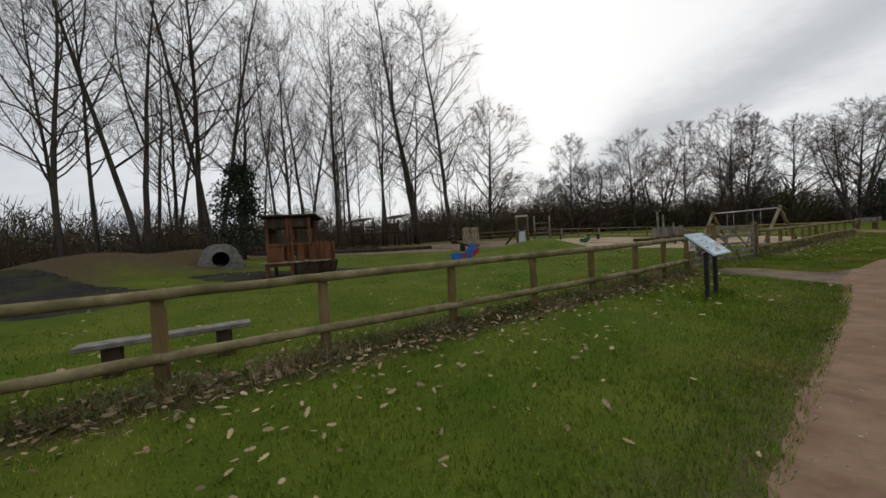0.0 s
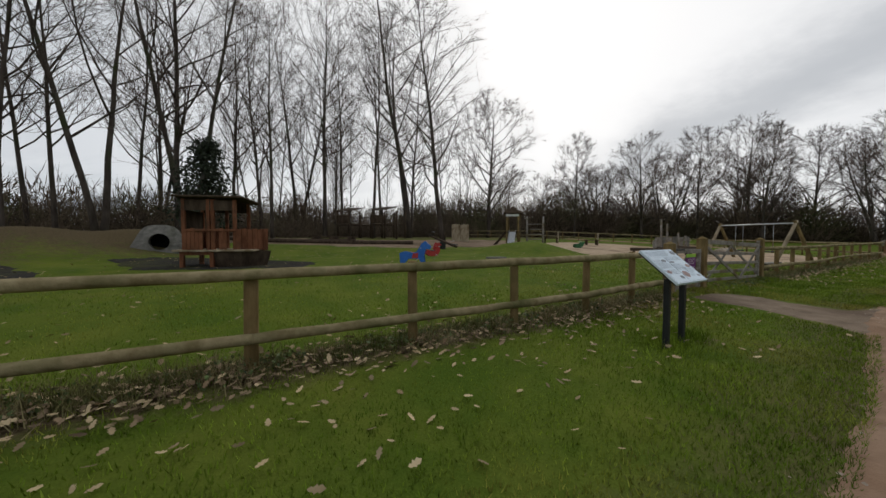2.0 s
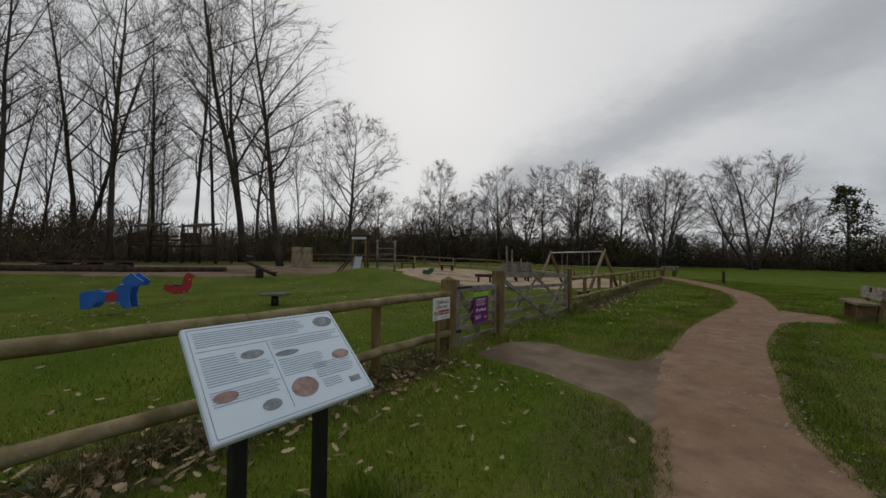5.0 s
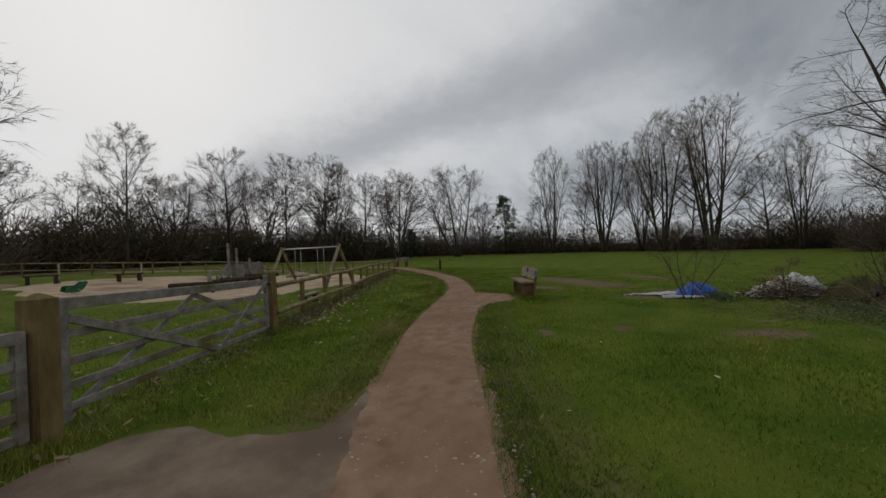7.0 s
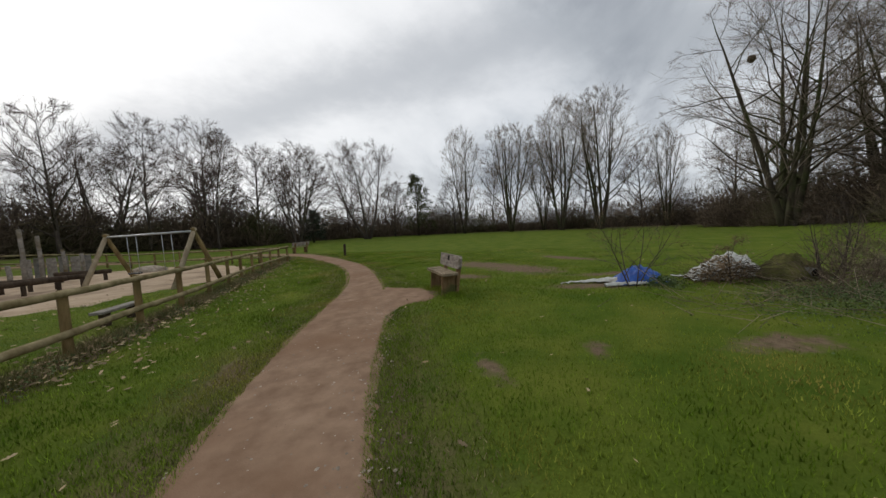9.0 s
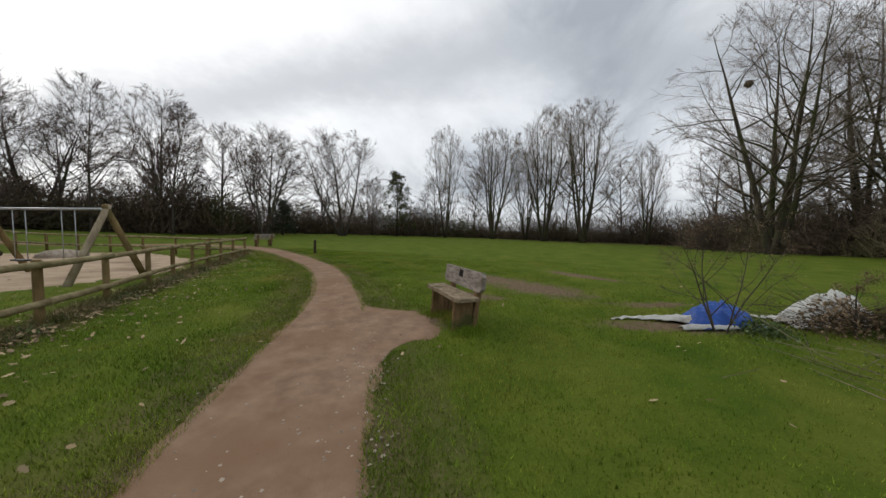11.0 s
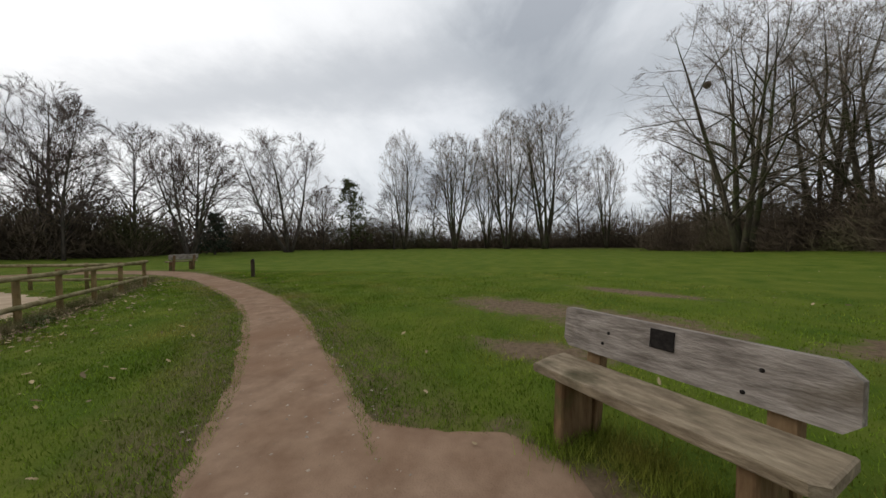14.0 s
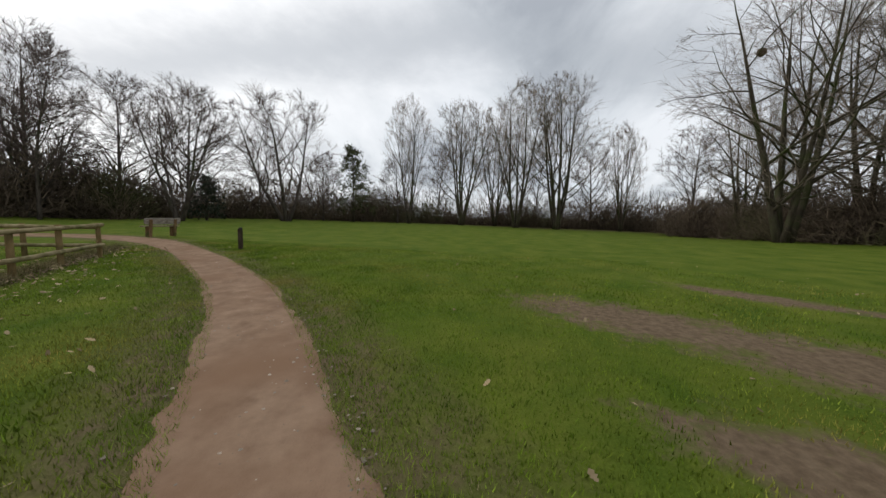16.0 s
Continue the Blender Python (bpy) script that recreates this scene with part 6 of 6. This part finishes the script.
def crumple(x_, y_, amp, seed):
    return amp * (abs(wob(x_, y_, 3.0, seed)) + 0.6 * abs(wob(x_, y_, 7.0, seed + 1)) + 0.3 * wob(x_, y_, 15.0, seed + 2))


tarp = thing("blue_tarpaulin", at_ground(18.85, 6.35, -68), "crumpled blue tarpaulin heaped on the grass", "tarpaulin")


def heap(lx, ly, h, seed, amp):
    def f(u, v):
        x_, y_ = (u - 0.5) * lx, (v - 0.5) * ly
        r_ = min(1.0, math.hypot(2 * u - 1, 2 * v - 1))
        w = 1 + 0.22 * wob(u * 2, v * 2, 1.7, seed)
        top_ = h * (1 - r_ ** 2.2) * (0.75 + 0.5 * u)
        return x_ * w, y_ * w, max(0.015, top_ + crumple(x_ + seed, y_, amp, seed) * (1 - 0.6 * r_) + 0.01)
    return f


sheet(None, 44, 30, heap(1.12, 0.85, 0.30, 3, 0.22), "sheet", M_TARP_BLUE, tarp)
white = thing("white_sheet", at_ground(18.62, 7.15, -72), "grubby white canvas trailing over the grass", "sheet")


def trail(u, v):
    x_ = (u - 0.5) * 1.75
    w = 0.07 + 0.46 * (u ** 1.5) + 0.05 * wob(u * 4, 0, 1.0, 2)
    y_ = (v - 0.5) * w + 0.10 * math.sin(u * 5)
    return x_, y_, 0.02 + 0.17 * u ** 1.5 * (1 - (2 * v - 1) ** 2) + crumple(x_, y_, 0.05, 12)


sheet(None, 50, 18, trail, "sheet", M_TARP_WHITE, white)
strip_w = thing("white_sheet", at_ground(18.45, 6.35, -62), "pale canvas hem lying along the tarpaulin", "sheet")


def hem(u, v):
    return (u - 0.5) * 1.5, (v - 0.5) * 0.13 + 0.03 * math.sin(u * 9), 0.02 + 0.05 * (1 - (2 * v - 1) ** 2) + crumple(u * 2, v, 0.03, 22)


sheet(None, 40, 8, hem, "sheet", M_TARP_WHITE, strip_w)
pile = thing("rubbish_heap", at_ground(19.75, 4.55, -62), "white plastic sacks and sheet heaped in brambles", "rubbish heap")
sheet(None, 44, 28, heap(1.8, 0.85, 0.42, 31, 0.20), "plastic_sheet", M_TARP_WHITE, pile)
moss = thing("mossy_mound", at_ground(19.75, 3.45, -60), "mossy soil mound with a pipe end, shade painted in its hole", "mound")
sheet(None, 36, 28, heap(1.25, 1.0, 0.40, 41, 0.24), "mound", M_MOSS, moss)
part("pipe_end", Geo().tube([(0.02, -0.52, 0.16), (0.02, 0.1, 0.20)], [0.10, 0.10], 16), M_CONCRETE, moss, "grey drain pipe end")
# flat black disc over the pipe's end, painted as its inner shade
part("pipe_shade_disc", Geo().tube([(0.02, -0.535, 0.16), (0.02, -0.50, 0.16)], [0.08, 0.08], 16), M_HOLE_SHADE, moss)


def sapling(x_, y_, h, seed, label, spread_=1.0, heads=True, stems=1, girth=0.022, limbs=9):
    r_ = random.Random(seed)
    s_, w_, f_ = grow(r_, stems, h, girth, 0.25, (0.55, 0.42 * spread_, 0.5), limbs, 5, 4, 0.03, ang=60, twig=0.0022, sway=0.05, fan=0.42, girth=0.2, crook=0.14)
    t = thing("sapling", at_ground(x_, y_, r_.uniform(0, 360)), label, "sapling", "bare saplings beside the field")
    for stem in s_:
        part("stem", stem, M_BARK, t)
    tagged(part("branchwork", w_, M_BARK, t), kind="stuff")
    tagged(part("crown", f_, M_BARK, t), kind="stuff")
    if heads:
        e_ = np.random.default_rng(seed)
        ends = [tuple(f_.v[i]) for i in range(0, len(f_.v), max(1, len(f_.v) // 60)) if f_.v[i].z > h * 0.45]
        v_, tr = leaf_cloud(e_, ends, 26, 0.020, 0.045)
        tagged(part("seed_haze", mesh_from_arrays("seed_haze", v_, tr), M_LEAF_DARK, t), kind="stuff")
    return t


sapling(18.33, 6.42, 1.9, 5, "bare thorny sapling with dry seed heads by the tarpaulin", 1.5, True, 4, 0.016, 7)
sapling(18.9, 4.6, 1.2, 6, "thin bare sapling growing through the rubbish heap", 0.6)
sapling(19.4, 3.0, 1.7, 7, "thin bare sapling behind the mossy mound", 0.7, False, 3)
sapling(20.6, 2.2, 2.0, 8, "thin bare sapling at the end of the brushwood", 0.8, False, 3)
sapling(18.2, 1.8, 2.2, 9, "bare thorny sapling over the brushwood", 1.0, False, 3)


def brush(name, cx, cy, rx, ry, turn, n, h, label, r0, mat):
    """A heap of cut sticks lying every way."""
    u_, v_ = nr.normal(0, 0.45, n), nr.normal(0, 0.45, n)
    c_, s2 = math.cos(radians(turn)), math.sin(radians(turn))
    x_, y_ = cx + u_ * rx * c_ - v_ * ry * s2, cy + u_ * rx * s2 + v_ * ry * c_
    hh = h * np.exp(-(u_ ** 2 + v_ ** 2) * 1.2)
    z_ = land(x_, y_) + nr.random(n) * hh + 0.02
    a_ = nr.uniform(0, 2 * math.pi, n)
    ln = nr.uniform(0.25, 1.2, n)
    e_ = np.stack([np.cos(a_) * ln, np.sin(a_) * ln, nr.normal(0.12, 0.25, n) * ln], 1)
    b_ = np.stack([x_, y_, z_], 1)
    t_ = b_ + e_
    t_[:, 2] = np.maximum(t_[:, 2], land(t_[:, 0], t_[:, 1]) + 0.015)
    rr = nr.uniform(0.5, 1.4, n) * r0
    return tagged(part(name, prisms(name, b_, t_, rr, rr * 0.5), mat), label, "brushwood", kind="stuff")


brush("brushwood", 17.2, 2.9, 2.2, 1.2, -60, 190, 0.10, "heap of pale cut sticks and brambles", 0.005, M_STICK)
brush("brushwood", 19.3, 4.5, 1.1, 0.4, -60, 260, 0.30, "brown dead bramble stems over the rubbish", 0.005, M_SCRUB)
brush("brushwood", 19.8, 1.4, 1.5, 0.9, -60, 420, 0.6, "tall tangle of cut branches and brambles", 0.005, M_STICK)
brush("brushwood", 17.2, 4.6, 1.8, 0.9, -60, 70, 0.06, "broken pale sticks strewn on the grass", 0.005, M_STICK)


thicket("bramble_heap", [(19.0, 3.3), (18.7, 2.3), (18.3, 1.1), (17.9, -0.2), (17.4, -1.6)], 34, 2.4, 0.5, 1.5, 170, 0.0055, "tangled heap of brown bramble and cut branches", M_SCRUB)


def weeds(name, cx, cy, rx, ry, turn, n, size, h, label, mat):
    u_, v_ = nr.normal(0, 0.45, n), nr.normal(0, 0.45, n)
    c_, s2 = math.cos(radians(turn)), math.sin(radians(turn))
    x_, y_ = cx + u_ * rx * c_ - v_ * ry * s2, cy + u_ * rx * s2 + v_ * ry * c_
    z_ = land(x_, y_) + nr.random(n) * h * np.exp(-(u_ ** 2 + v_ ** 2)) + 0.02
    v4, t4 = leaf_cloud(nr, np.stack([x_, y_, z_], 1), 1, size, 0.02)
    return tagged(part(name, mesh_from_arrays(name, v4, t4), mat), label, "weeds", kind="stuff")


weeds("brambles", 17.4, 2.9, 2.4, 1.4, -60, 9000, 0.030, 0.22, "low green bramble leaves over the brushwood", M_IVY)
weeds("brambles", 18.5, 5.9, 0.5, 0.4, 0, 900, 0.045, 0.18, "green weeds at the foot of the sapling", M_IVY)
weeds("rust_bramble", 19.0, 4.75, 0.7, 0.4, -60, 900, 0.05, 0.6, "rusty dead leaves on bramble stems", M_LEAF_DARK)
for k_ in range(9):
    a_ = -20.0 + k_ * 1.6 if k_ < 9 else 2.0
    weeds("ivy_clump", GATE_FAR[0] + AX[0] * (a_ + 0.4), GATE_FAR[1] + AX[1] * (a_ + 0.4), 0.9, 0.28, YAW, 200, 0.045, 0.12, "dark green ivy and weeds under the fence rails", M_IVY)
for a_ in (1.0, 2.6, 4.4, 7.0, 9.5, 12.0, -0.4, -2.0):
    weeds("ivy_clump", GATE_FAR[0] + AX[0] * a_ + 0.1, GATE_FAR[1] + AX[1] * a_ - 0.15, 0.8, 0.30, YAW, 170, 0.04, 0.12, "green weeds along the foot of the fence", M_IVY)
